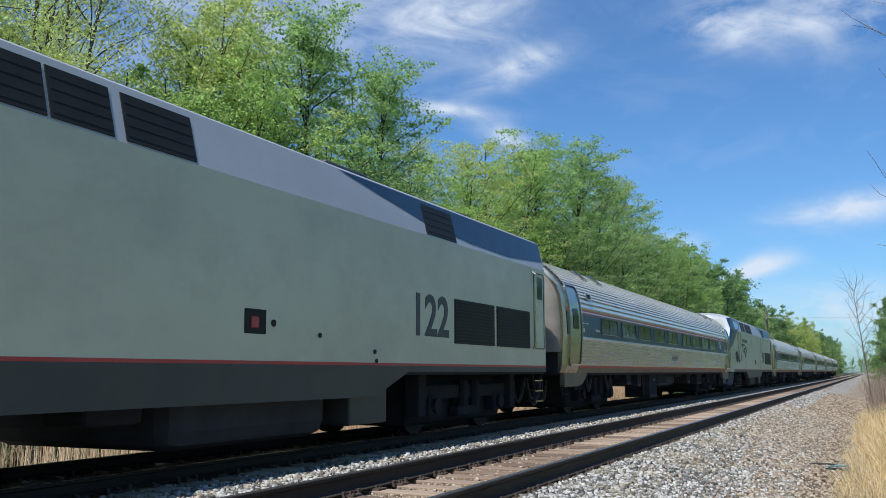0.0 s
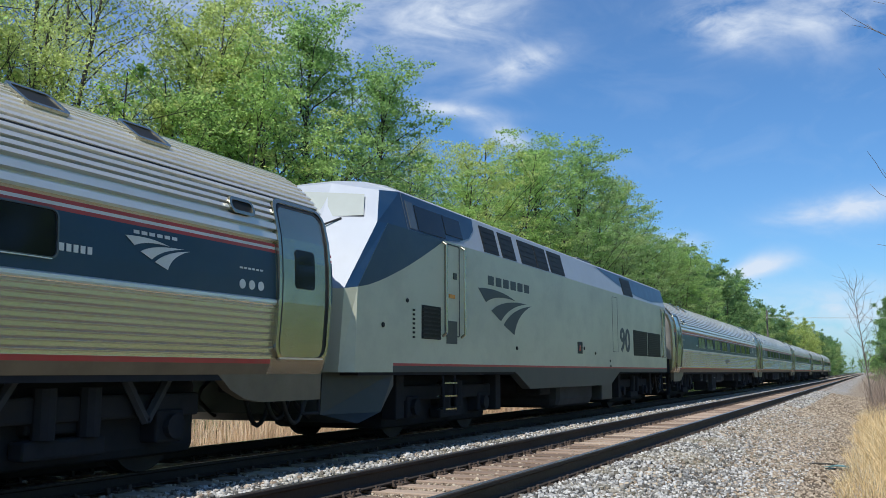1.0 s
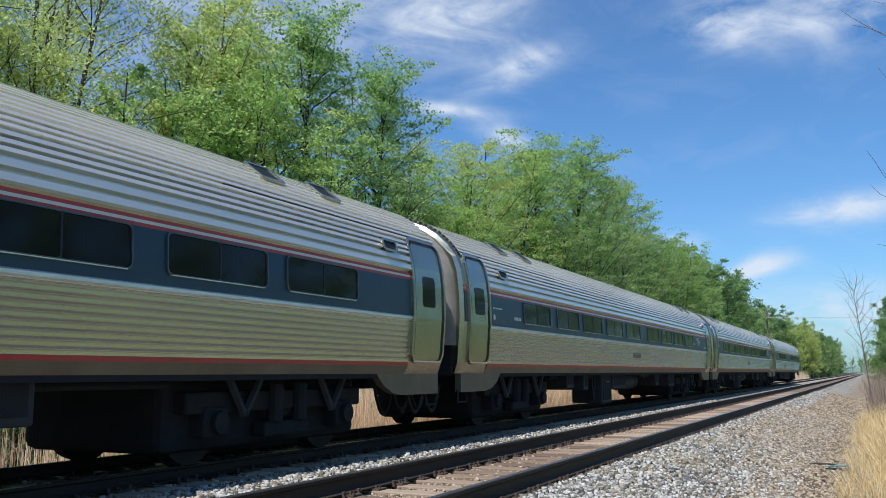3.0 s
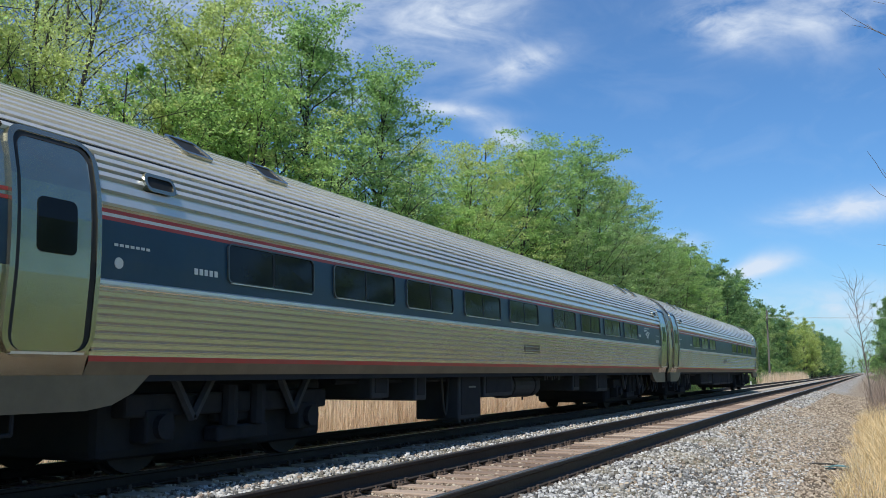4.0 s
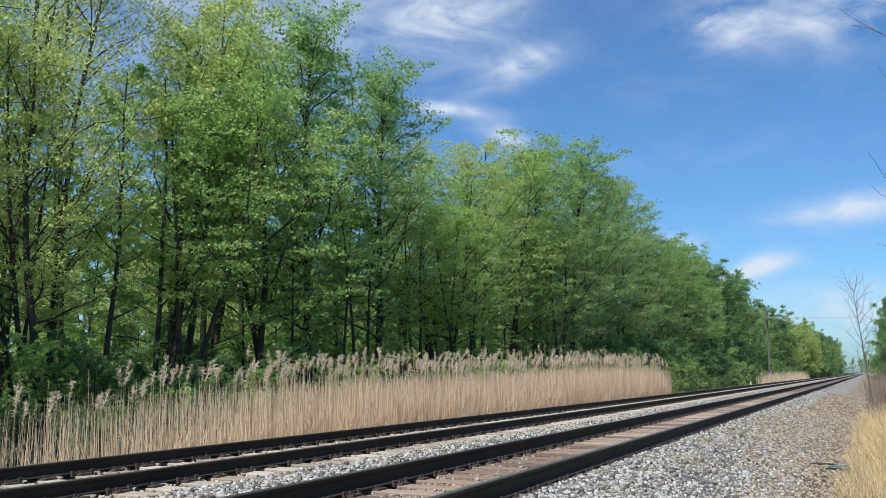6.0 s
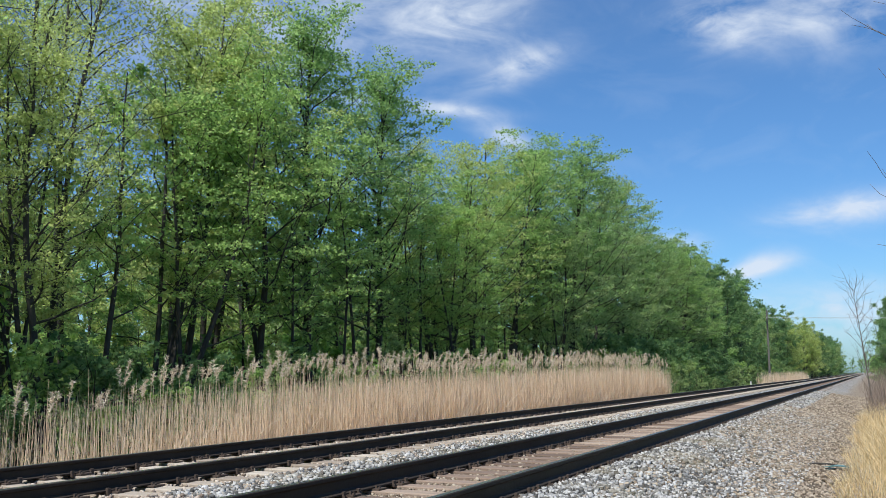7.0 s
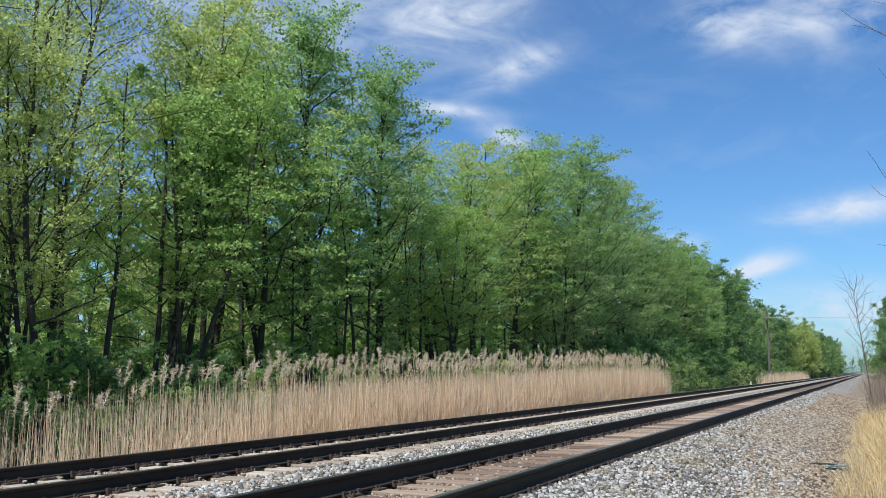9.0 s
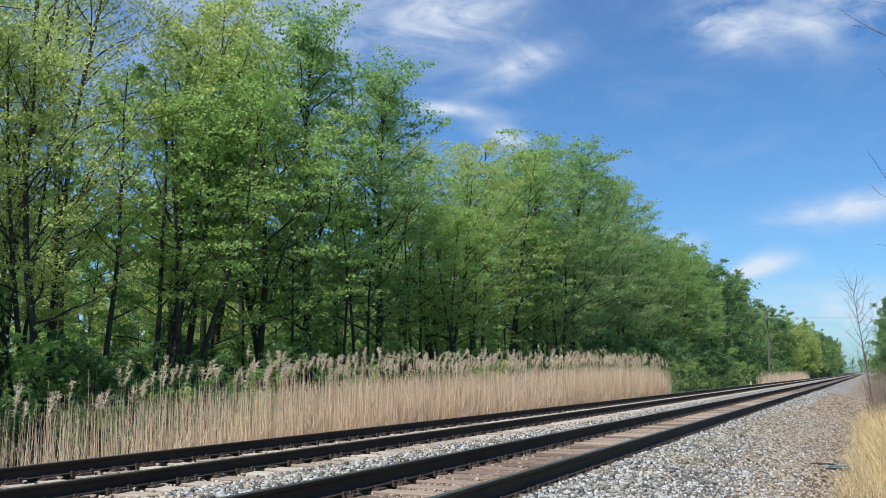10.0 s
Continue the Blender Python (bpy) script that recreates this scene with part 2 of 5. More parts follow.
def ground_material():
    mat = bpy.data.materials.new("soil_and_forest_floor")
    mat.use_nodes = True
    nt = mat.node_tree
    N, L = nt.nodes.new, nt.links.new
    b = nt.nodes["Principled BSDF"]
    b.inputs["Roughness"].default_value = 0.95
    big, small = noise_node(nt, 0.35, 6, 0.65), noise_node(nt, 9.0, 6, 0.7)
    soil = ramp_node(nt, small, [(0.3, (0.10, 0.07, 0.045)), (0.55, (0.20, 0.15, 0.10)), (0.75, (0.32, 0.26, 0.19))])
    green = ramp_node(nt, small, [(0.3, (0.02, 0.035, 0.012)), (0.55, (0.045, 0.07, 0.022)), (0.75, (0.08, 0.09, 0.04))])
    sep = N("ShaderNodeSeparateXYZ")
    tc = N("ShaderNodeTexCoord")
    L(tc.outputs["Object"], sep.inputs[0])
    mr = N("ShaderNodeMapRange")
    mr.inputs["From Min"].default_value, mr.inputs["From Max"].default_value = -11.0, -14.5
    L(sep.outputs["X"], mr.inputs["Value"])
    ad = N("ShaderNodeMath")
    ad.operation, ad.use_clamp = "ADD", True
    sc = N("ShaderNodeMath")
    sc.operation = "MULTIPLY_ADD"
    sc.inputs[1].default_value, sc.inputs[2].default_value = 1.0, -0.5
    L(big, sc.inputs[0]), L(mr.outputs[0], ad.inputs[0]), L(sc.outputs[0], ad.inputs[1])
    mx = N("ShaderNodeMix")
    mx.data_type = "RGBA"
    L(ad.outputs[0], mx.inputs["Factor"]), L(soil, mx.inputs["A"]), L(green, mx.inputs["B"])
    # a straw and green meadow beyond the gravel
    straw = ramp_node(nt, small, [(0.3, (0.07, 0.11, 0.03)), (0.55, (0.15, 0.18, 0.05)), (0.75, (0.30, 0.27, 0.11))])
    mr2 = N("ShaderNodeMapRange")
    mr2.inputs["From Min"].default_value, mr2.inputs["From Max"].default_value = 0.4, 1.6
    L(sep.outputs["X"], mr2.inputs["Value"])
    mx2 = N("ShaderNodeMix")
    mx2.data_type = "RGBA"
    L(mr2.outputs[0], mx2.inputs["Factor"]), L(mx.outputs["Result"], mx2.inputs["A"]), L(straw, mx2.inputs["B"])
    L(mx2.outputs["Result"], b.inputs["Base Color"])
    bp = N("ShaderNodeBump")
    bp.inputs["Strength"].default_value, bp.inputs["Distance"].default_value = 0.6, 0.05
    L(small, bp.inputs["Height"]), L(bp.outputs[0], b.inputs["Normal"])
    return mat


def ballast_material():
    """Crushed stone seen from afar: cells of stone in grey and rusty patches."""
    mat = bpy.data.materials.new("crushed_stone_bed")
    mat.use_nodes = True
    nt = mat.node_tree
    N, L = nt.nodes.new, nt.links.new
    b = nt.nodes["Principled BSDF"]
    b.inputs["Roughness"].default_value = 0.9
    tc = N("ShaderNodeTexCoord")
    vo = N("ShaderNodeTexVoronoi")
    vo.inputs["Scale"].default_value = 20.0
    L(tc.outputs["Object"], vo.inputs["Vector"])
    sp = N("ShaderNodeSeparateColor")
    L(vo.outputs["Color"], sp.inputs[0])
    grey = ramp_node(nt, sp.outputs[0], [(0.0, (0.08, 0.075, 0.066)), (0.5, (0.25, 0.238, 0.218)), (1.0, (0.48, 0.46, 0.43))])
    rust = ramp_node(nt, sp.outputs[0], [(0.0, (0.085, 0.06, 0.038)), (0.5, (0.23, 0.172, 0.115)), (1.0, (0.40, 0.32, 0.23))])
    sep = N("ShaderNodeSeparateXYZ")
    L(tc.outputs["Object"], sep.inputs[0])
    # rusty between the rails and along the toe of the shoulder
    terms = []
    for lo, hi, soft in ((-4.75, -3.15, 0.25), (-8.6, -6.2, 0.3), (-1.45, 3.0, 0.4)):
        a = N("ShaderNodeMapRange")
        a.inputs["From Min"].default_value, a.inputs["From Max"].default_value = lo - soft, lo + soft
        c = N("ShaderNodeMapRange")
        c.inputs["From Min"].default_value, c.inputs["From Max"].default_value = hi + soft, hi - soft
        L(sep.outputs["X"], a.inputs["Value"]), L(sep.outputs["X"], c.inputs["Value"])
        k = N("ShaderNodeMath")
        k.operation = "MULTIPLY"
        L(a.outputs[0], k.inputs[0]), L(c.outputs[0], k.inputs[1])
        terms.append(k.outputs[0])
    s = terms[0]
    for t in terms[1:]:
        k = N("ShaderNodeMath")
        k.operation = "ADD"
        L(s, k.inputs[0]), L(t, k.inputs[1])
        s = k.outputs[0]
    k = N("ShaderNodeMath")
    k.operation = "MULTIPLY_ADD"
    k.inputs[1].default_value, k.inputs[2].default_value = 3.2, -1.35
    L(noise_node(nt, 0.9, 5, 0.65), k.inputs[0])
    t = N("ShaderNodeMath")
    t.operation, t.use_clamp = "ADD", True
    L(s, t.inputs[0]), L(k.outputs[0], t.inputs[1])
    mx = N("ShaderNodeMix")
    mx.data_type = "RGBA"
    L(t.outputs[0], mx.inputs["Factor"]), L(grey, mx.inputs["A"]), L(rust, mx.inputs["B"])
    L(mx.outputs["Result"], b.inputs["Base Color"])
    bp = N("ShaderNodeBump")
    bp.inputs["Strength"].default_value, bp.inputs["Distance"].default_value = 1.0, 0.03
    bp.invert = True
    L(vo.outputs["Distance"], bp.inputs["Height"]), L(bp.outputs[0], b.inputs["Normal"])
    return mat


M["ground"] = ground_material()
M["ballast"] = ballast_material()


# ---------------------------------------------------------------- mesh helpers
def part(name, bm, mat, parent=None, label="", smooth=False):
    """Links a bmesh as one mesh object, under a thing or a part where one is given. mat: one material or a list."""
    me = bpy.data.meshes.new(name)
    bmesh.ops.recalc_face_normals(bm, faces=bm.faces)
    bm.to_mesh(me)
    bm.free()
    return from_mesh(name, me, mat, parent, label, smooth)


def from_mesh(name, me, mat, parent=None, label="", smooth=False):
    for m in (mat if isinstance(mat, (list, tuple)) else [mat]):
        me.materials.append(m)
    if smooth:
        me.polygons.foreach_set("use_smooth", [True] * len(me.polygons))
    ob = new(name, me)
    if parent:
        ob.parent = parent
    if label:
        ob["label"] = label
    return ob


def add_box(bm, x0, x1, y0, y1, z0, z1, bevel=0.0, mi=0):
    g = bmesh.ops.create_cube(bm, size=1.0, matrix=Matrix.Translation(((x0 + x1) / 2, (y0 + y1) / 2, (z0 + z1) / 2)) @ Matrix.Diagonal((x1 - x0, y1 - y0, z1 - z0, 1)))
    faces = {f for v in g["verts"] for f in v.link_faces}
    if bevel:
        r = bmesh.ops.bevel(bm, geom=list({e for v in g["verts"] for e in v.link_edges}), offset=bevel, segments=2, affect="EDGES", profile=0.5)
        faces |= set(r["faces"])
    for f in faces:
        if f.is_valid:
            f.material_index = mi
    return bm


def box(*a, **k):
    return add_box(bmesh.new(), *a, **k)


def add_tube(bm, a, b, r, sides=8, r2=None):
    a, b = Vector(a), Vector(b)
    d = b - a
    q = d.to_track_quat("Z", "Y").to_matrix().to_4x4()
    bmesh.ops.create_cone(bm, cap_ends=True, segments=sides, radius1=r, radius2=r if r2 is None else r2, depth=d.length, matrix=Matrix.Translation((a + b) / 2) @ q)
    return bm


def path_tube(bm, pts, r, sides=6):
    for a, b in zip(pts, pts[1:]):
        add_tube(bm, a, b, r, sides)
    return bm


def extrude_profile(bm, pts, y0, y1, mats=None, closed=False, caps=False):
    """A run of (x, z) points drawn along y. mats: a material index for each face."""
    a = [bm.verts.new((x, y0, z)) for x, z in pts]
    b = [bm.verts.new((x, y1, z)) for x, z in pts]
    n = len(pts)
    for i in range(n if closed else n - 1):
        j = (i + 1) % n
        f = bm.faces.new((a[i], a[j], b[j], b[i]))
        if mats:
            f.material_index = mats[i]
    if caps:
        bm.faces.new(a), bm.faces.new(b)
    return bm


def letters(name, text, size, m, mat, parent, label="", squash=1.0, depth=0.004):
    """Text as a mesh; m places it: the text runs along its x, upright along its y."""
    cu = bpy.data.curves.new(name, "FONT")
    cu.body, cu.size, cu.extrude, cu.offset = text, size, depth, size * 0.022
    cu.resolution_u = 3
    tmp = bpy.data.objects.new("tmp", cu)
    me = bpy.data.meshes.new_from_object(tmp)
    bpy.data.objects.remove(tmp)
    me.transform(m @ Matrix.Diagonal((squash, 1, 1, 1)))
    return from_mesh(name, me, mat, parent, label)


def side_place(u, z, x):
    """On a flank that looks along +x: text runs along +y."""
    return Matrix(((0, 0, 1, x), (1, 0, 0, u), (0, 1, 0, z), (0, 0, 0, 1)))


# ---------------------------------------------------------------- ground and track bed
def make_ground():
    xs = [-900, -300, -120, -60, -40, -30, -24, -20, -17, -15, -13.5, -12.3, -11.3, -10.4, -9.6, -2.6, -1.6, -0.6, 0.4, 1.5, 3, 5, 8, 14, 30, 80, 300, 900]
    zs = [-0.9] * 9 + [-0.9, -0.95, -0.95, -0.85, -0.75, -0.7, -0.75, -0.72, -0.62, -0.58, -0.5, -0.4, -0.3, -0.3, -0.3, -0.3, -0.3, -0.3, -0.3]
    ys = [-400, -100, -40] + [-20 + 2.5 * i for i in range(40)] + [90, 110, 140, 180, 240, 320, 450, 700, 1100, 1800]
    bm = bmesh.new()
    grid = []
    for y in ys:
        row = []
        for x, z in zip(xs, zs):
            dz = 0.0 if -10 < x < -1 else 0.10 * noise.noise((x * 0.3, y * 0.3, 3.0)) + 0.25 * min(1, abs(x + 5) / 40) * noise.noise((x * 0.05, y * 0.05, 7.0))
            row.append(bm.verts.new((x, y, z + dz)))
        grid.append(row)
    for a, b in zip(grid, grid[1:]):
        for i in range(len(xs) - 1):
            bm.faces.new((a[i], a[i + 1], b[i + 1], b[i]))
    tagged(part("ground", bm, M["ground"], smooth=True), "brown soil and leafy forest floor beside the railway", "ground", kind="structure")


BED = [(-10.3, -0.80), (-9.7, -0.55), (-9.0, -0.24), (-8.7, -0.20), (-6.35, -0.20), (-6.05, -0.19), (-5.75, -0.165), (-5.4, -0.18), (-4.95, -0.205), (-4.6, -0.25), (-3.35, -0.25),
       (-3.02, -0.205), (-2.75, -0.205), (-2.45, -0.255), (-1.9, -0.38), (-1.3, -0.50), (-0.7, -0.56), (0.0, -0.58), (0.6, -0.60), (0.8, -0.75)]


def bed_z(x):
    for (xa, za), (xb, zb) in zip(BED, BED[1:]):
        if xa <= x <= xb:
            return za + (zb - za) * (x - xa) / (xb - xa)
    return -0.8


def make_bed():
    bm = bmesh.new()
    ys = [-60, -20, 0] + [2.0 * i for i in range(2, 40)] + [85, 100, 120, 150, 200, 260, 330, 420, 560, 800]
    rows = []
    for y in ys:
        rows.append([bm.verts.new((x, y, z + (0 if i in (0, len(BED) - 1) else 0.02 * noise.noise((x * 2, y * 0.7, 0))))) for i, (x, z) in enumerate(BED)])
    for a, b in zip(rows, rows[1:]):
        for i in range(len(BED) - 1):
            bm.faces.new((a[i], a[i + 1], b[i + 1], b[i]))
    tagged(part("ballast_bed", bm, M["ballast"], smooth=True), "grey and rust-stained crushed stone bed under two tracks", "ballast", kind="structure")


def stones(name, places, mat, label, seed):
    """Angular crushed stones: places is an array of x, y, z, size."""
    rng = np.random.default_rng(seed)
    n = len(places)
    cube = np.array([[x, y, z] for x in (-1, 1) for y in (-1, 1) for z in (-1, 1)], float)
    quads = np.array([[0, 1, 3, 2], [4, 6, 7, 5], [0, 4, 5, 1], [2, 3, 7, 6], [0, 2, 6, 4], [1, 5, 7, 3]])
    v = cube[None] * rng.uniform(0.45, 1.0, (n, 8, 1)) * rng.uniform(0.6, 1.0, (n, 1, 3))
    a, b = rng.uniform(0, 6.28, (2, n))
    ca, sa, cb, sb = np.cos(a), np.sin(a), np.cos(b), np.sin(b)
    rz = np.zeros((n, 3, 3))
    rz[:, 0, 0], rz[:, 0, 1], rz[:, 1, 0], rz[:, 1, 1], rz[:, 2, 2] = ca, -sa, sa, ca, 1
    rx = np.zeros((n, 3, 3))
    rx[:, 0, 0], rx[:, 1, 1], rx[:, 1, 2], rx[:, 2, 1], rx[:, 2, 2] = 1, cb, -sb, sb, cb
    v = np.einsum("nij,njk,nlk->nli", rz, rx, v) * places[:, 3][:, None, None] + places[:, None, :3]
    raw_mesh(name, v.reshape(-1, 3), (quads[None] + 8 * np.arange(n)[:, None, None]).reshape(-1, 4), mat, label)


def quad_mesh(name, verts, quads):
    me = bpy.data.meshes.new(name)
    me.vertices.add(len(verts))
    me.vertices.foreach_set("co", np.asarray(verts, np.float32).ravel())
    me.loops.add(quads.size)
    me.loops.foreach_set("vertex_index", np.asarray(quads, np.int32).ravel())
    me.polygons.add(len(quads))
    me.polygons.foreach_set("loop_start", np.arange(0, quads.size, quads.shape[1], dtype=np.int32))
    me.update(calc_edges=True)
    me.validate()
    return me


def raw_mesh(name, verts, quads, mat, label="", category="", parent=None):
    ob = from_mesh(name, quad_mesh(name, verts, quads), mat, parent)
    tagged(ob, label, category or name.replace("_", " "), kind="stuff")
    return ob


def make_stones():
    rng = np.random.default_rng(5)

    def strew(n, x0, x1, y0, y1, size, skew=1.0, lift=0.3):
        x = rng.uniform(x0, x1, n)
        y = y0 + (y1 - y0) * rng.uniform(0, 1, n) ** skew
        s = rng.uniform(size * 0.6, size * 1.25, n)
        z = np.array([bed_z(k) for k in x]) + s * lift * rng.uniform(0.2, 1.6, n)
        return np.stack([x, y, z, s], 1)

    grey = [strew(19000, -3.08, -0.95, 8.0, 32, 0.027, 1.5, 0.5), strew(2500, -3.05, -2.3, 30, 60, 0.035, 1.3, 0.4), strew(9500, -6.2, -4.84, 7.0, 38, 0.029, 1.4, 0.55)]
    rust = [strew(15000, -1.55, 0.15, 10, 32, 0.024, 1.4, 0.6), strew(7000, -2.2, 0.3, 30, 60, 0.036, 1.3, 0.5), strew(5000, -2.75, -0.8, 18, 34, 0.027, 1.0, 0.75), strew(9000, -4.62, -3.3, 6.5, 30, 0.023, 1.4, 0.55), strew(2600, -2.6, -1.1, 8.5, 32, 0.026, 1.3, 0.6), strew(2600, -1.95, -1.0, 14, 25, 0.026, 1.0, 0.7)]
    tan = [strew(7500, -8.8, -6.05, 4.5, 32, 0.024, 1.4, 0.5), strew(1800, -6.3, -5.6, 5, 30, 0.026, 1.3, 0.6)]
    stones("ballast_stone", np.concatenate(grey), M["stone"], "loose grey granite ballast stones beside the rails", 1)
    stones("rusty_ballast_stone", np.concatenate(rust), M["stone_brown"], "loose rust-brown ballast stones between the ties", 2)
    stones("dusty_ballast_stone", np.concatenate(tan), M["stone_tan"], "loose dusty tan ballast stones on the far track", 3)


# ---------------------------------------------------------------- rails, ties and fastenings
RAIL = [(-0.07, -0.185), (0.07, -0.185), (0.07, -0.172), (0.022, -0.155), (0.009, -0.14), (0.009, -0.055), (0.03, -0.042), (0.037, -0.034), (0.037, -0.008), (0.030, 0.0),
        (-0.030, 0.0), (-0.037, -0.008), (-0.037, -0.034), (-0.03, -0.042), (-0.009, -0.055), (-0.009, -0.14), (-0.022, -0.155), (-0.07, -0.172)]


def make_track(centre, first, seed, tie_mat, tall=1.0, length=480.0):
    rng = random.Random(seed)
    drop = 0.185 * (1 - tall)
    track = new("railway_track")
    tagged(track, "steel railway track on wooden ties in stone ballast", "railway track", "tracks")
    track.location = (centre, 0, 0)
    for sx in (-0.7525, 0.7525):
        pts = [(x + sx, z * tall) for x, z in RAIL]
        bm = extrude_profile(bmesh.new(), pts, -40, length, [1 if i == 9 else 0 for i in range(len(pts))], closed=True, caps=True)
        part("rail", bm, [M["rail"], M["rail_top"]], track, "rust-brown steel rail with a polished running surface")
    # ties: one of three worn meshes each
    kinds = []
    for k in range(4):
        bm = bmesh.new()
        add_box(bm, -1.3, 1.3, -0.112, 0.112, -0.17, 0.0, bevel=0.012)
        bmesh.ops.subdivide_edges(bm, edges=[e for e in bm.edges if e.calc_length() > 2], cuts=9)
        for v in bm.verts:
            v.co += Vector((0, 0.012 * noise.noise((v.co.x * 1.5, k * 9.1, v.co.z)), 0.012 * noise.noise((v.co.x * 2, v.co.y * 8, k * 5.3))))
        me = bpy.data.meshes.new("tie")
        bm.to_mesh(me)
        bm.free()
        me.materials.append(tie_mat)
        kinds.append(me)
    plate = box(-0.15, 0.15, -0.085, 0.085, -0.203, -0.186)
    for dx in (-0.125, -0.092, 0.092, 0.125):
        add_box(plate, dx - 0.012, dx + 0.012, (-0.05 if dx > 0 else 0.03), (-0.02 if dx > 0 else 0.06), -0.19, -0.155 if abs(dx) < 0.1 else -0.17)
    plate_me = bpy.data.meshes.new("tie_plate")
    plate.to_mesh(plate_me)
    plate.free()
    plate_me.materials.append(M["plate"])
    anchor = box(-0.098, 0.098, -0.016, 0.016, -0.215, -0.186)
    add_box(anchor, 0.065, 0.092, -0.02, 0.02, -0.215, -0.150)
    add_box(anchor, -0.092, -0.065, -0.02, 0.02, -0.215, -0.158)
    anchor_me = bpy.data.meshes.new("rail_anchor")
    anchor.to_mesh(anchor_me)
    anchor.free()
    anchor_me.materials.append(M["plate"])
    y = first
    n = 0
    far = bmesh.new()
    while y < 200:
        if n < 120:
            t = new("tie", kinds[rng.randrange(4)])
            t.parent = track
            t.location = (rng.uniform(-0.05, 0.05), y, -0.203 + drop + rng.uniform(-0.006, 0.002))
            t.rotation_euler = (0, 0, rng.uniform(-0.012, 0.012))
            for sx in (-0.7525, 0.7525):
                p = new("tie_plate", plate_me)
                p.parent, p.location = track, (sx, y, drop)
                for dy in (-0.14, 0.14):
                    if n % 2 == 0:
                        a = new("rail_anchor", anchor_me)
                        a.parent, a.location = track, (sx, y + dy, drop)
        else:
            add_box(far, -1.3, 1.3, y - 0.11, y + 0.11, -0.35, -0.205 + drop)
        y += 0.5 + rng.uniform(-0.02, 0.02)
        n += 1
    tagged(part("distant_tie", far, tie_mat, track), kind="stuff")
    return track


# ---------------------------------------------------------------- coaches
COACH = 26.01
LOCO = 21.03


def fluted(pts_a, pts_b, n, depth, steps=((0.0, 0), (0.52, 0), (0.80, 1), (0.84, 1), (0.98, 0))):
    """Ridges between two profile points: (x, z) run with n flutes that stand proud to the side; steps: the shape of one."""
    (xa, za), (xb, zb) = pts_a, pts_b
    d = Vector((zb - za, -(xb - xa))).normalized()
    out = []
    for i in range(n):
        for f, h in steps:
            k = (i + f) / n
            out.append((xa + (xb - xa) * k + d.x * depth * h, za + (zb - za) * k + d.y * depth * h))
    return out


ROOF = [(1.55, 2.43), (1.515, 2.66), (1.43, 2.88), (1.29, 3.08), (1.09, 3.265), (0.84, 3.42), (0.55, 3.53), (0.25, 3.605), (0.0, 3.63)]
SMOOTH = [(1.47, 0.96), (1.53, 1.13), (1.575, 1.73), (1.58, 1.90), (1.57, 2.2), (1.55, 2.43)] + ROOF[1:]


def section(scale=1.0, low=0.96):
    half = [(x * scale, z) for x, z in SMOOTH if z >= low] if low >= 0.96 else [(1.40 * scale, low)] + [(x * scale, z) for x, z in SMOOTH]
    return half + [(-x, z) for x, z in reversed(half[:-1])]


def coach_profile():
    """The fluted section of the body with a material for each strip: 0 steel, 1 red, 2 trim, 3 blue, 4 white, 5 grimy, 6 roof."""
    right = [((1.47, 0.96), 5), ((1.525, 1.075), 1), ((1.53, 1.125), 0)]
    right += [(q, 0) for q in fluted((1.53, 1.13), (1.575, 1.715), 8, 0.024, ((0.0, 0), (0.36, 0), (0.50, 1), (0.58, 1), (0.90, 0)))]
    right += [((1.578, 1.72), 2), ((1.60, 1.735), 2), ((1.60, 1.765), 2), ((1.58, 1.78), 3), ((1.579, 1.96), 3), ((1.568, 2.2), 3), ((1.562, 2.295), 1), ((1.559, 2.33), 4), ((1.557, 2.36), 1), ((1.553, 2.395), 0)]
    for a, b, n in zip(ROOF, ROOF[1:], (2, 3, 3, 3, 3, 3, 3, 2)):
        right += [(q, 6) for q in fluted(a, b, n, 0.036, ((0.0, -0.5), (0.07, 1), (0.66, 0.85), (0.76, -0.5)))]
    right.append((ROOF[-1], 6))
    pts = [q for q, _ in right] + [(-x, z) for (x, z), _ in reversed(right[:-1])]
    m = [k for _, k in right][:-1]
    return pts, m + m[::-1]


def ring_loft(bm, rings, mi=0, cap=()):
    vs = [[bm.verts.new(p) for p in r] for r in rings]
    for a, b in zip(vs, vs[1:]):
        for i in range(len(a) - 1):
            bm.faces.new((a[i], a[i + 1], b[i + 1], b[i])).material_index = mi
    for i in cap:
        bm.faces.new(vs[i]).material_index = mi
    return vs


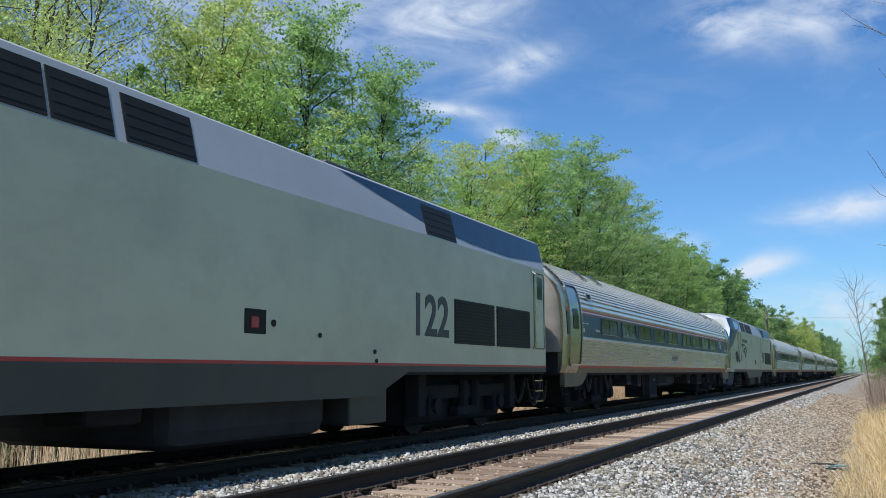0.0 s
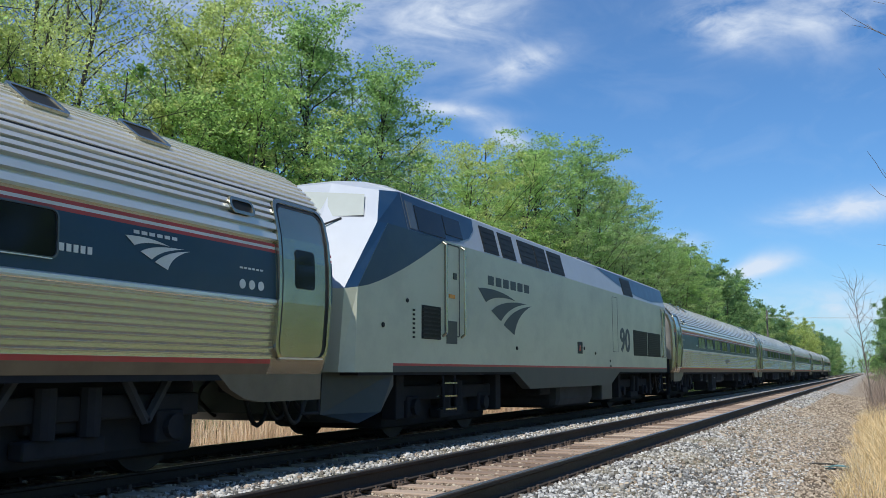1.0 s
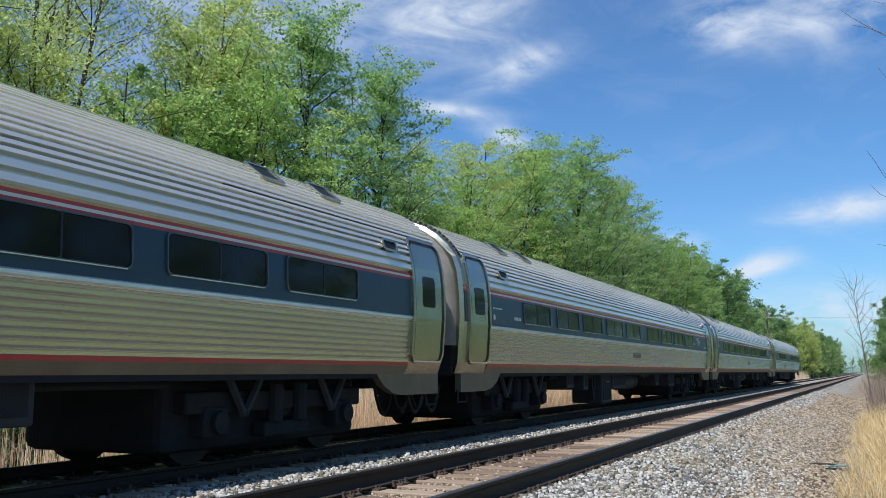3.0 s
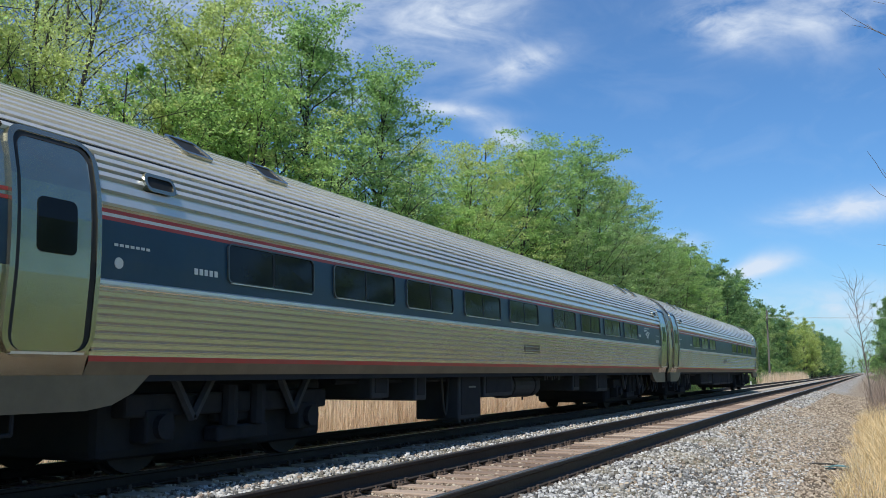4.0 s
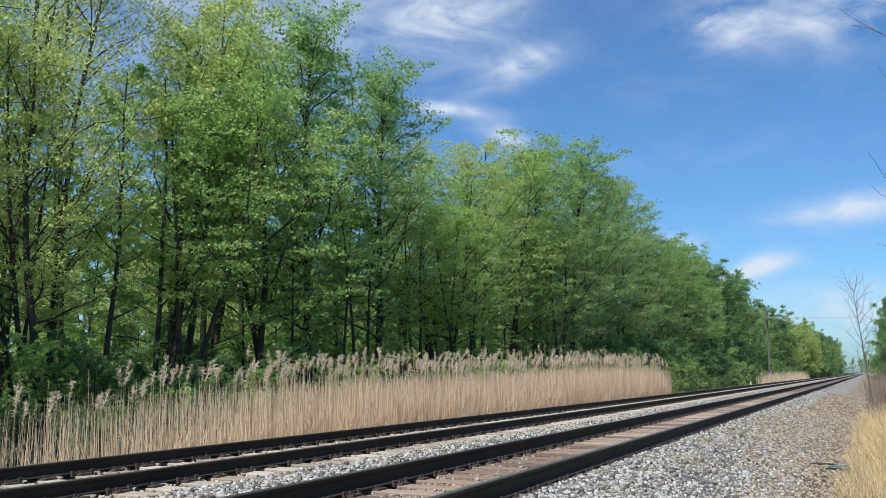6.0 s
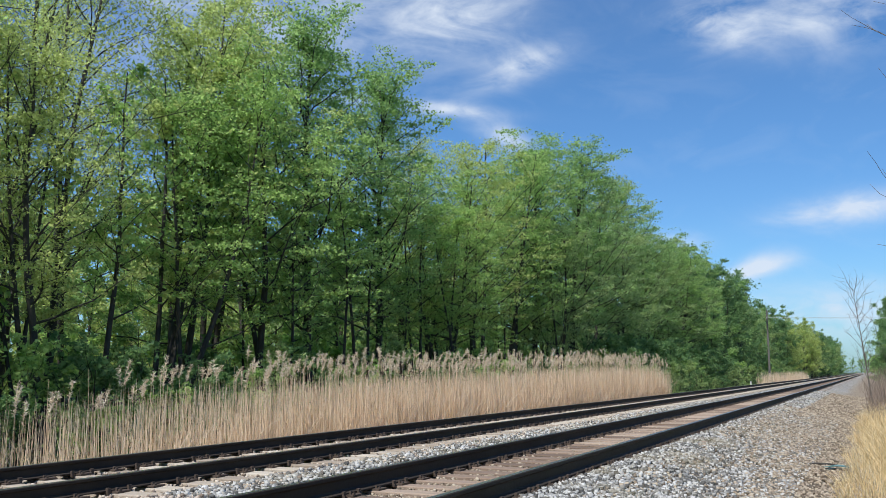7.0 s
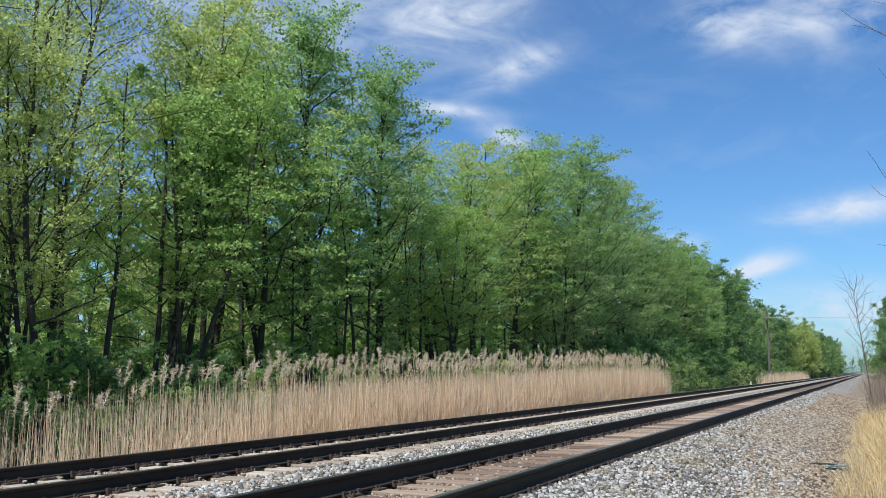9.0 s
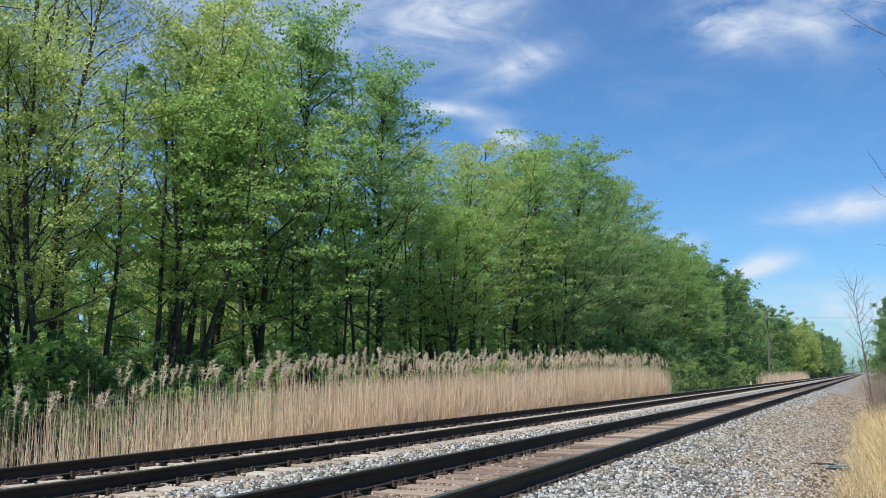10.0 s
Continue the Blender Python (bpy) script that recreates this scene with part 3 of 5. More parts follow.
def truck_parts(thing, u, half_base, axles=2, wheel_r=0.455, heavy=False):
    bogie = part("bogie", box(-1.1, 1.1, u - 0.35, u + 0.35, 0.45, 0.75, bevel=0.03), M["under"], thing)
    # Added filler block, so that the bogie's inside is one dark mass.
    part("gear_housing", box(-0.97, 0.97, u - half_base - 0.62, u + half_base + 0.62, 0.15, 0.95, bevel=0.1), M["under"], bogie)
    step = 2 * half_base / (axles - 1)
    ys = [u - half_base + step * i for i in range(axles)]
    for sx in (-1, 1):
        bm = bmesh.new()
        x = sx * 1.05
        add_box(bm, x - 0.10, x + 0.10, ys[0] - 0.45, ys[-1] + 0.45, 0.55, 0.78, bevel=0.03)
        for y in ys:
            add_box(bm, x - 0.13, x + 0.13, y - 0.20, y + 0.20, 0.30, 0.62, bevel=0.03)
            add_tube(bm, (x + sx * 0.11, y, 0.455), (x + sx * 0.2, y, 0.455), 0.12, 12)
        for y in [(a + b) / 2 for a, b in zip(ys, ys[1:])]:
            for d in (-0.25, 0.25):
                add_tube(bm, (x + sx * 0.12, y + d, 0.42), (x + sx * 0.12, y + d, 0.85), 0.10, 10)
            add_box(bm, x - 0.06, x + 0.14, y - 0.45, y + 0.45, 0.25, 0.42, bevel=0.03)
        if heavy:
            add_box(bm, x - 0.05, x + 0.2, ys[0] - 0.7, ys[0] - 0.45, 0.3, 0.95, bevel=0.02)
            add_box(bm, x - 0.05, x + 0.2, ys[-1] + 0.45, ys[-1] + 0.7, 0.3, 0.95, bevel=0.02)
        part("side_frame", bm, M["under"], bogie)
    for y in ys:
        bm = bmesh.new()
        add_tube(bm, (-0.85, y, wheel_r), (0.85, y, wheel_r), 0.08, 10)
        for sx in (-1, 1):
            add_tube(bm, (sx * 0.69, y, wheel_r), (sx * 0.825, y, wheel_r), wheel_r, 28)
            add_tube(bm, (sx * 0.665, y, wheel_r), (sx * 0.69, y, wheel_r), wheel_r + 0.025, 28)
            add_tube(bm, (sx * 0.825, y, wheel_r), (sx * 0.84, y, wheel_r), wheel_r * 0.45, 20)
        part("wheelset", bm, M["wheel"], bogie)


def swoosh(bm, u, z, w, h, x):
    """The travelling mark: three tapered bands that fan out from a point at the upper right."""
    bands = (((0.0, 0.0), (0.36, -0.10), (0.13, 0.30), (0.30, 0.06), (0.66, 0.14)), ((0.22, 0.48), (0.42, 0.14), (0.39, 0.70), (0.54, 0.30), (0.90, 0.17)),
             ((0.44, 0.78), (0.60, 0.34), (0.64, 1.0), (0.70, 0.45), (1.0, 0.20)))
    n = 8
    for p, c1, q, c2, tip in bands:
        top, low = [], []
        for i in range(n):
            t = i / n
            for lst, s, c in ((top, p, c1), (low, q, c2)):
                px = (1 - t) ** 2 * s[0] + 2 * t * (1 - t) * c[0] + t * t * tip[0]
                pz = (1 - t) ** 2 * s[1] + 2 * t * (1 - t) * c[1] + t * t * tip[1]
                lst.append(bm.verts.new((x, u + w * px, z + h * (1 - pz))))
        end = bm.verts.new((x, u + w * tip[0], z + h * (1 - tip[1])))
        for i in range(n - 1):
            bm.faces.new((top[i], top[i + 1], low[i + 1], low[i]))
        bm.faces.new((top[-1], end, low[-1]))
    r = bmesh.ops.extrude_face_region(bm, geom=bm.faces[:])
    for v in r["geom"]:
        if isinstance(v, bmesh.types.BMVert):
            v.co.x += 0.004
    return bm


def plates(bm, x, rows):
    for y0, y1, z0, z1 in rows:
        add_box(bm, x, x + 0.004, y0, y1, z0, z1)
    return bm


def rounded_panel(bm, x0, x1, y0, y1, z0, z1, r=0.08, n=4):
    """A plate in the y-z plane with round corners, from x0 to x1."""
    pts = []
    for cy, cz, s in ((y1 - r, z1 - r, 0), (y0 + r, z1 - r, 1), (y0 + r, z0 + r, 2), (y1 - r, z0 + r, 3)):
        for i in range(n + 1):
            a = (s + i / n) * math.pi / 2
            pts.append((cy + r * math.cos(a), cz + r * math.sin(a)))
    a = [bm.verts.new((x0, y, z)) for y, z in pts]
    b = [bm.verts.new((x1, y, z)) for y, z in pts]
    m = len(pts)
    for i in range(m):
        bm.faces.new((a[i], a[(i + 1) % m], b[(i + 1) % m], b[i]))
    bm.faces.new(a), bm.faces.new(b)
    return bm


def ring_panel(bm, x0, x1, y0, y1, z0, z1, t, r=0.08, n=4):
    """A frame with round corners round an opening, t wide."""
    def loop(g, x):
        out = []
        rr = r + g
        for cy, cz, s in ((y1 + g - rr, z1 + g - rr, 0), (y0 - g + rr, z1 + g - rr, 1), (y0 - g + rr, z0 - g + rr, 2), (y1 + g - rr, z0 - g + rr, 3)):
            for i in range(n + 1):
                a = (s + i / n) * math.pi / 2
                out.append(bm.verts.new((x, cy + rr * math.cos(a), cz + rr * math.sin(a))))
        return out
    A, B, C, D = loop(0, x0), loop(0, x1), loop(t, x1), loop(t, x0)
    m = len(A)
    for p, q in ((A, B), (B, C), (C, D)):
        for i in range(m):
            bm.faces.new((p[i], p[(i + 1) % m], q[(i + 1) % m], q[i]))
    return bm


def make_coach(label, windows, number=True, mark_ends=(True, True), boxes=0, last=False):
    car = tagged(new("passenger_coach"), label, "train car", "train")
    u0, u1 = 1.40, 24.45
    pts, mats = coach_profile()
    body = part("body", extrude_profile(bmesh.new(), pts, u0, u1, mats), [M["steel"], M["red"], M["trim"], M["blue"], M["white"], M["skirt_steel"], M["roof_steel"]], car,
                "fluted stainless steel body with a blue window band and red stripes")
    part("floor_pan", box(-1.46, 1.46, 0.45, 25.56, 0.90, 1.0), M["under"], car)
    # smooth vestibule shells at both ends, the outer edge rounded in
    for a, b in ((u0, 0.36), (u1, 25.65)):
        s = 1 if b < a else -1
        bm = bmesh.new()
        rings = []
        for y, k, low in ((a, 1.0, 0.96), (b + s * 0.10, 1.0, 0.96), (b + s * 0.03, 0.985, 0.96), (b, 0.94, 0.97)):
            rings.append([(x * k, y, z if z < 3 else z - (1 - k) * 1.2) for x, z in section()])
        ring_loft(bm, rings, 0, cap=(3,))
        end = part("vestibule", bm, M["steel_plain"], car, "smooth stainless vestibule end")
        # the fluted roof runs on over the vestibule
        ya, yb = sorted((a, b + s * 0.12))
        crown = [q for p, q2, n in zip(ROOF[2:], ROOF[3:], (3, 3, 3, 3, 3, 2)) for q in fluted(p, q2, n, 0.036, ((0.0, -0.5), (0.07, 1), (0.66, 0.85), (0.76, -0.5)))] + [ROOF[-1]]
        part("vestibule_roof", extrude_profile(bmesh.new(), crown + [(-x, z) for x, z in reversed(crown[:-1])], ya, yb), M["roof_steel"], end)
        for x in (1.0, -1.0):
            bm = bmesh.new()
            xa, xb = (1.36, 1.467) if x > 0 else (-1.467, -1.36)
            # deep skirt under the door with a swept inner corner
            ya, yb = b + s * 0.08, a + s * 0.85
            prof = [(ya, 1.0), (ya, 0.66), (a + s * 0.05, 0.66), (a + s * 0.35, 0.70), (a + s * 0.6, 0.80), (yb, 1.0)]
            va = [bm.verts.new((xa, y, z)) for y, z in prof]
            vb = [bm.verts.new((xb, y, z)) for y, z in prof]
            bm.faces.new(va), bm.faces.new(vb)
            for i in range(len(prof)):
                j = (i + 1) % len(prof)
                bm.faces.new((va[i], va[j], vb[j], vb[i]))
            part("skirt", bm, M["skirt_steel"], end, "grimy steel skirt under the door")
        # door on the near flank, seen through a dark rubber surround
        ya, yb = sorted((b + s * 0.22, a - s * 0.10))
        add = [part("door", bend(rounded_panel(bmesh.new(), 0.0, 0.03, ya, yb, 1.15, 2.86, 0.12)), M["steel_plain"], car, "plain stainless side door")]
        part("door_gasket", bend(ring_panel(bmesh.new(), -0.01, 0.035, ya, yb, 1.15, 2.86, 0.045, 0.12)), M["rubber"], add[0])
        part("door_surround", bend(ring_panel(bmesh.new(), -0.01, 0.05, ya - 0.045, yb + 0.045, 1.15, 2.905, 0.05, 0.14)), M["steel_plain"], add[0])
        m = (ya + yb) / 2
        part("door_window", bend(rounded_panel(bmesh.new(), 0.02, 0.036, m - 0.20, m + 0.20, 1.93, 2.38, 0.06)), M["window"], add[0], "dark door window")
        part("threshold", bend(box(0.01, 0.05, ya, yb, 1.125, 1.145)), M["trim"], add[0])
        # blue and red livery on the end post
        y0, y1 = sorted((b + s * 0.03, b + s * 0.15))
        part("livery_patch", bend(box(0.0, 0.006, y0, y1, 1.80, 2.30)), M["blue"], end)
        bm = bmesh.new()
        add_box(bm, 0.0, 0.006, y0, y1, 2.305, 2.335), add_box(bm, 0.0, 0.006, y0, y1, 2.37, 2.40)
        part("livery_stripe", bend(bm), M["red"], end)
        # diaphragm: a pale hood round the gangway, folded bellows inside
        bm = bmesh.new()
        c = [q for q in section() if q[1] > 1.5]
        c = [(c[0][0], 1.42)] + c + [(c[-1][0], 1.42)]
        rings = [[(x * k, y, 1.0 + (z - 1.0) * (0.97 if k < 1 else 1.0)) for x, z in c] for y, k in ((b, 0.90), (b - s * 0.12, 0.88), (b - s * 0.20, 0.80), (b - s * 0.26, 0.66))]
        ring_loft(bm, rings, 0, cap=(3,))
        dia = part("diaphragm", bm, M["canvas"], car, "weathered grey end hood round the gangway", smooth=True)
        # Added black plate: shade of the gap under the hood put into colour.
        part("end_wall", box(-1.34, 1.34, min(b - s * 0.03, b), max(b - s * 0.03, b), 0.93, 1.40), M["under"], dia)
        part("gangway_door", box(-0.55, 0.55, b - s * 0.27 - 0.02, b - s * 0.27 + 0.02, 1.45, 3.05, bevel=0.01), M["steel_plain"], dia)
        for x in (0.86, -0.86):
            part("marker_lamp", add_tube(bmesh.new(), (x, b - s * 0.12, 2.55), (x, b - s * 0.27, 2.55), 0.075, 14), M["lens_red"], dia, "red marker lamp")
        # coupler, hoses and cables
        bm = bmesh.new()
        add_box(bm, -0.14, 0.14, min(b, b - s * 0.38), max(b, b - s * 0.38), 0.72, 1.0, bevel=0.03)
        part("coupler", bm, M["under"], car)
        for x, sag in ((1.0, 0.55), (0.75, 0.5), (0.45, 0.6)):
            q = [(x, b + s * 0.25 - s * 0.62 * t, 0.80 - sag * (1 - (2 * t - 1) ** 2) * 0.8) for t in [i / 8 for i in range(9)]]
            hose(q, car)
        bm = bmesh.new()
        path_tube(bm, [(1.42, b + s * 0.05, 0.70), (1.42, b + s * 0.05, 0.50), (1.42, b + s * 0.40, 0.50), (1.42, b + s * 0.40, 0.70)], 0.018, 6)
        part("step_bar", bm, M["under"], car)
    # roof hatches and upper vents near both ends
    for y in (3.1, 4.5, 21.6, 22.9):
        place_m = pose(1.03, y, 3.315, 0, 37, 0)
        bm = ring_panel(bmesh.new(), -0.03, 0.05, -0.20, 0.20, -0.15, 0.15, 0.05, 0.03)
        bmesh.ops.transform(bm, matrix=place_m @ pose(0, 0, 0, 0, -90, 0), verts=bm.verts)
        hatch = part("roof_hatch", bm, M["steel_plain"], car, "raised roof vent hatch")
        bm = box(-0.16, 0.16, -0.21, 0.21, -0.03, 0.035)
        bmesh.ops.transform(bm, matrix=place_m, verts=bm.verts)
        part("hatch_grille", bm, M["louvre"], hatch)
    part("rain_gutter", bend(box(0.0, 0.03, 0.5, 5.6, 2.945, 2.965)), M["rubber"], car)
    part("rain_gutter", bend(box(0.0, 0.03, 20.4, 25.5, 2.945, 2.965)), M["rubber"], car)
    for y in (2.15, 23.85):
        v = part("side_vent", bend(ring_panel(bmesh.new(), -0.01, 0.065, y - 0.17, y + 0.17, 2.67, 2.78, 0.035, 0.045)), M["steel_plain"], car)
        part("vent_mesh", bend(rounded_panel(bmesh.new(), 0.0, 0.05, y - 0.17, y + 0.17, 2.67, 2.78, 0.045)), M["louvre"], v)
    # windows: two panes behind a bright rounded frame
    for y, w in windows:
        win = part("window", bend(ring_panel(bmesh.new(), -0.005, 0.022, y, y + w, 1.90, 2.285, 0.016, 0.06)), M["window_frame"], car, "thin metal window frame")
        part("window_sill", bend(box(-0.005, 0.026, y + 0.05, y + w - 0.05, 1.882, 1.89)), M["trim"], win)
        h = w / 2 if w > 1.0 else w
        for i in range(int(round(w / h))):
            part("pane", bend(rounded_panel(bmesh.new(), -0.02, 0.006, y + i * h + 0.004, y + (i + 1) * h - 0.004, 1.90, 2.285, 0.05)), M["window"], win, "dark tinted glass pane")
        if w > 1.0:
            part("mullion", bend(box(-0.01, 0.010, y + w / 2 - 0.012, y + w / 2 + 0.012, 1.92, 2.27)), M["rubber"], win)
    for k, (y, sgn) in enumerate(((u0 + 1.13, 1), (22.17, -1))):
        if not mark_ends[k]:
            # a small sign, a word and the car number alone
            if k == 0:
                part("pictogram", bend(add_tube(bmesh.new(), (0.0, u0 + 0.24, 1.93), (0.008, u0 + 0.24, 1.93), 0.05, 16)), M["white"], car, "round white pictogram")
                for i in range(7):
                    part("letter_bar", bend(box(0.004, 0.008, u0 + 0.18 + 0.065 * i, u0 + 0.225 + 0.065 * i, 2.075, 2.10)), M["white"], car)
                n0 = windows[0][0] - 0.52
                for i in range(5):
                    part("number_bar", bend(box(0.004, 0.008, n0 + 0.075 * i, n0 + 0.05 + 0.075 * i, 1.925, 1.985)), M["white"], car)
            continue
        part("emblem", bend(swoosh(bmesh.new(), y, 1.93, 0.85, 0.26, 0.006)), M["white"], car, "white sweeping emblem of three bands")
        for i in range(6):
            part("letter_bar", bend(box(0.004, 0.008, y + 0.10 + 0.1 * i, y + 0.17 + 0.1 * i, 2.22, 2.252)), M["white"], car)
        d0 = u0 + 0.10 if k == 0 else 23.78
        for i in range(3):
            bm = bmesh.new()
            add_tube(bm, (0.0, d0 + 0.07 + 0.16 * i, 1.90), (0.008, d0 + 0.07 + 0.16 * i, 1.90), 0.05, 16)
            part("pictogram", bend(bm), M["white"], car, "round white pictogram")
        for i in range(6):
            part("letter_bar", bend(box(0.004, 0.008, d0 + 0.02 + 0.07 * i, d0 + 0.07 + 0.07 * i, 2.06, 2.08)), M["white"], car)
        n0 = y + 1.42 if k == 0 else y - 0.73
        for i in range(5):
            part("number_bar", bend(box(0.004, 0.008, n0 + 0.075 * i, n0 + 0.05 + 0.075 * i, 1.965, 2.03)), M["white"], car)
    part("maker_plate", bend(plates(bmesh.new(), 0.012, [(12.1, 12.96, 1.36, 1.50)])), M["skirt_steel"], car)
    # running gear and underfloor equipment
    for u in (4.0, 22.0):
        truck_parts(car, u, 1.30)
        for d in (-0.9, 0.9):
            bm = bmesh.new()
            for yy in (-0.33, 0.33):
                add_tube(bm, (1.22, u + d + yy, 0.98), (1.22, u + d, 0.52), 0.05, 6)
            part("damper_bracket", bm, M["box"], car)
    # underfloor equipment: start, end and underside of each box
    if last:
        rows, tanks = ((7.2, 8.9, 0.50), (9.0, 9.95, 0.50), (10.4, 12.26, 0.42), (12.43, 14.38, 0.42), (14.56, 15.54, 0.42), (15.75, 16.3, 0.44)), ()
    elif boxes == 3:
        rows, tanks = ((5.9, 6.4, 0.52), (9.9, 10.9, 0.46), (11.0, 12.4, 0.42), (12.5, 13.3, 0.46), (13.4, 14.8, 0.42), (17.0, 18.2, 0.55)), ((7.3, 9.0, 0.84, 0.11),)
    else:
        rows, tanks = ((6.6, 7.1, 0.62), (7.9, 8.3, 0.56), (9.5, 10.45, 0.20), (10.6, 12.0, 0.54), (15.9, 16.4, 0.56), (17.9, 18.9, 0.5)), ((12.25, 14.05, 0.72, 0.24),)
    for a, e, low in rows:
        b = part("equipment_box", box(0.55 if low < 0.55 and not last else -1.34, 1.34, a, e, low, 0.96, bevel=0.03), M["box"], car)
        part("box_lid", box(1.335, 1.352, a + 0.08, e - 0.08, low + 0.08, 0.9, bevel=0.004), M["under"], b)
        if low < 0.3:
            part("maker_label", box(1.352, 1.356, a + 0.38, a + 0.68, 0.72, 0.745), M["window_frame"], b, "small pale label bar")
            for y in (a, e):
                d = -0.28 if y == a else 0.14
                hose([(1.15, y + d * k, 0.88 - 0.5 * math.sin(3.14 * min(1, k)) * (1.2 if y == a else 0.8)) for k in [i / 8 for i in range(9)]], car)
            for i in range(4):
                part("foot_lug", box(1.0, 1.3, a + 0.08 + 0.22 * i, a + 0.17 + 0.22 * i, low - 0.04, low), M["box"], b)
    for a, e, z, r in tanks:
        tank = part("air_tank", add_tube(bmesh.new(), (0.95, a, z), (0.95, e, z), r, 20), M["box"], car)
        for y in (a + 0.3, e - 0.3):
            part("tank_strap", add_tube(bmesh.new(), (0.95, y - 0.03, z), (0.95, y + 0.03, z), r + 0.01, 20), M["under"], tank)
        part("drain_cock", add_tube(bmesh.new(), (0.95, e - 0.45, z - r), (0.95, e - 0.45, z - r - 0.07), 0.02, 6), M["under"], tank)
    if not last:
        part("valve_stand", path_tube(bmesh.new(), [(1.2, 12.08, 0.93), (1.2, 12.08, 0.80), (1.2, 12.22, 0.80), (1.2, 12.22, 0.93)], 0.022, 6), M["window_frame"], car)
        for i in range(7):
            y = 14.3 + 0.16 * i
            part("valve", box(0.7, 1.2, y, y + 0.09, 0.80 + 0.02 * (i % 3), 0.92, bevel=0.01), M["box"], car)
    bm = bmesh.new()
    add_tube(bm, (1.1, 6.0, 0.86), (1.1, 20.0, 0.86), 0.04, 8)
    part("brake_pipe", bm, M["under"], car)
    return car


def tube_run(verts, quads, pts, radii, sides):
    base = len(verts)
    for i, (p, r) in enumerate(zip(pts, radii)):
        d = (pts[min(i + 1, len(pts) - 1)] - pts[max(i - 1, 0)]).normalized()
        q = d.to_track_quat("Z", "Y")
        for k in range(sides):
            a = 6.2832 * k / sides
            verts.append(p + q @ Vector((r * math.cos(a), r * math.sin(a), 0)))
    for i in range(len(pts) - 1):
        for k in range(sides):
            a, b = base + i * sides + k, base + i * sides + (k + 1) % sides
            quads.append((a, b, b + sides, a + sides))


def hose(q, parent):
    v, f = [], []
    tube_run(v, f, [Vector(p) for p in q], [0.03] * len(q), 6)
    from_mesh("air_hose", quad_mesh("air_hose", np.array([list(p) for p in v]), np.array(f)), M["rubber"], parent, "", True)


def flank_x(z):
    for (xa, za), (xb, zb) in zip(SMOOTH, SMOOTH[1:]):
        if za <= z <= zb:
            return xa + (xb - xa) * (z - za) / (zb - za)
    return SMOOTH[0][0] if z < 1 else 0.0


def bend(bm):
    """Lays a flat part (x = stand-off) on the coach's curved flank."""
    long = [e for e in bm.edges if abs(e.verts[0].co.z - e.verts[1].co.z) > 0.3]
    if long:
        bmesh.ops.subdivide_edges(bm, edges=long, cuts=5)
    for v in bm.verts:
        v.co.x += flank_x(v.co.z)
    return bm


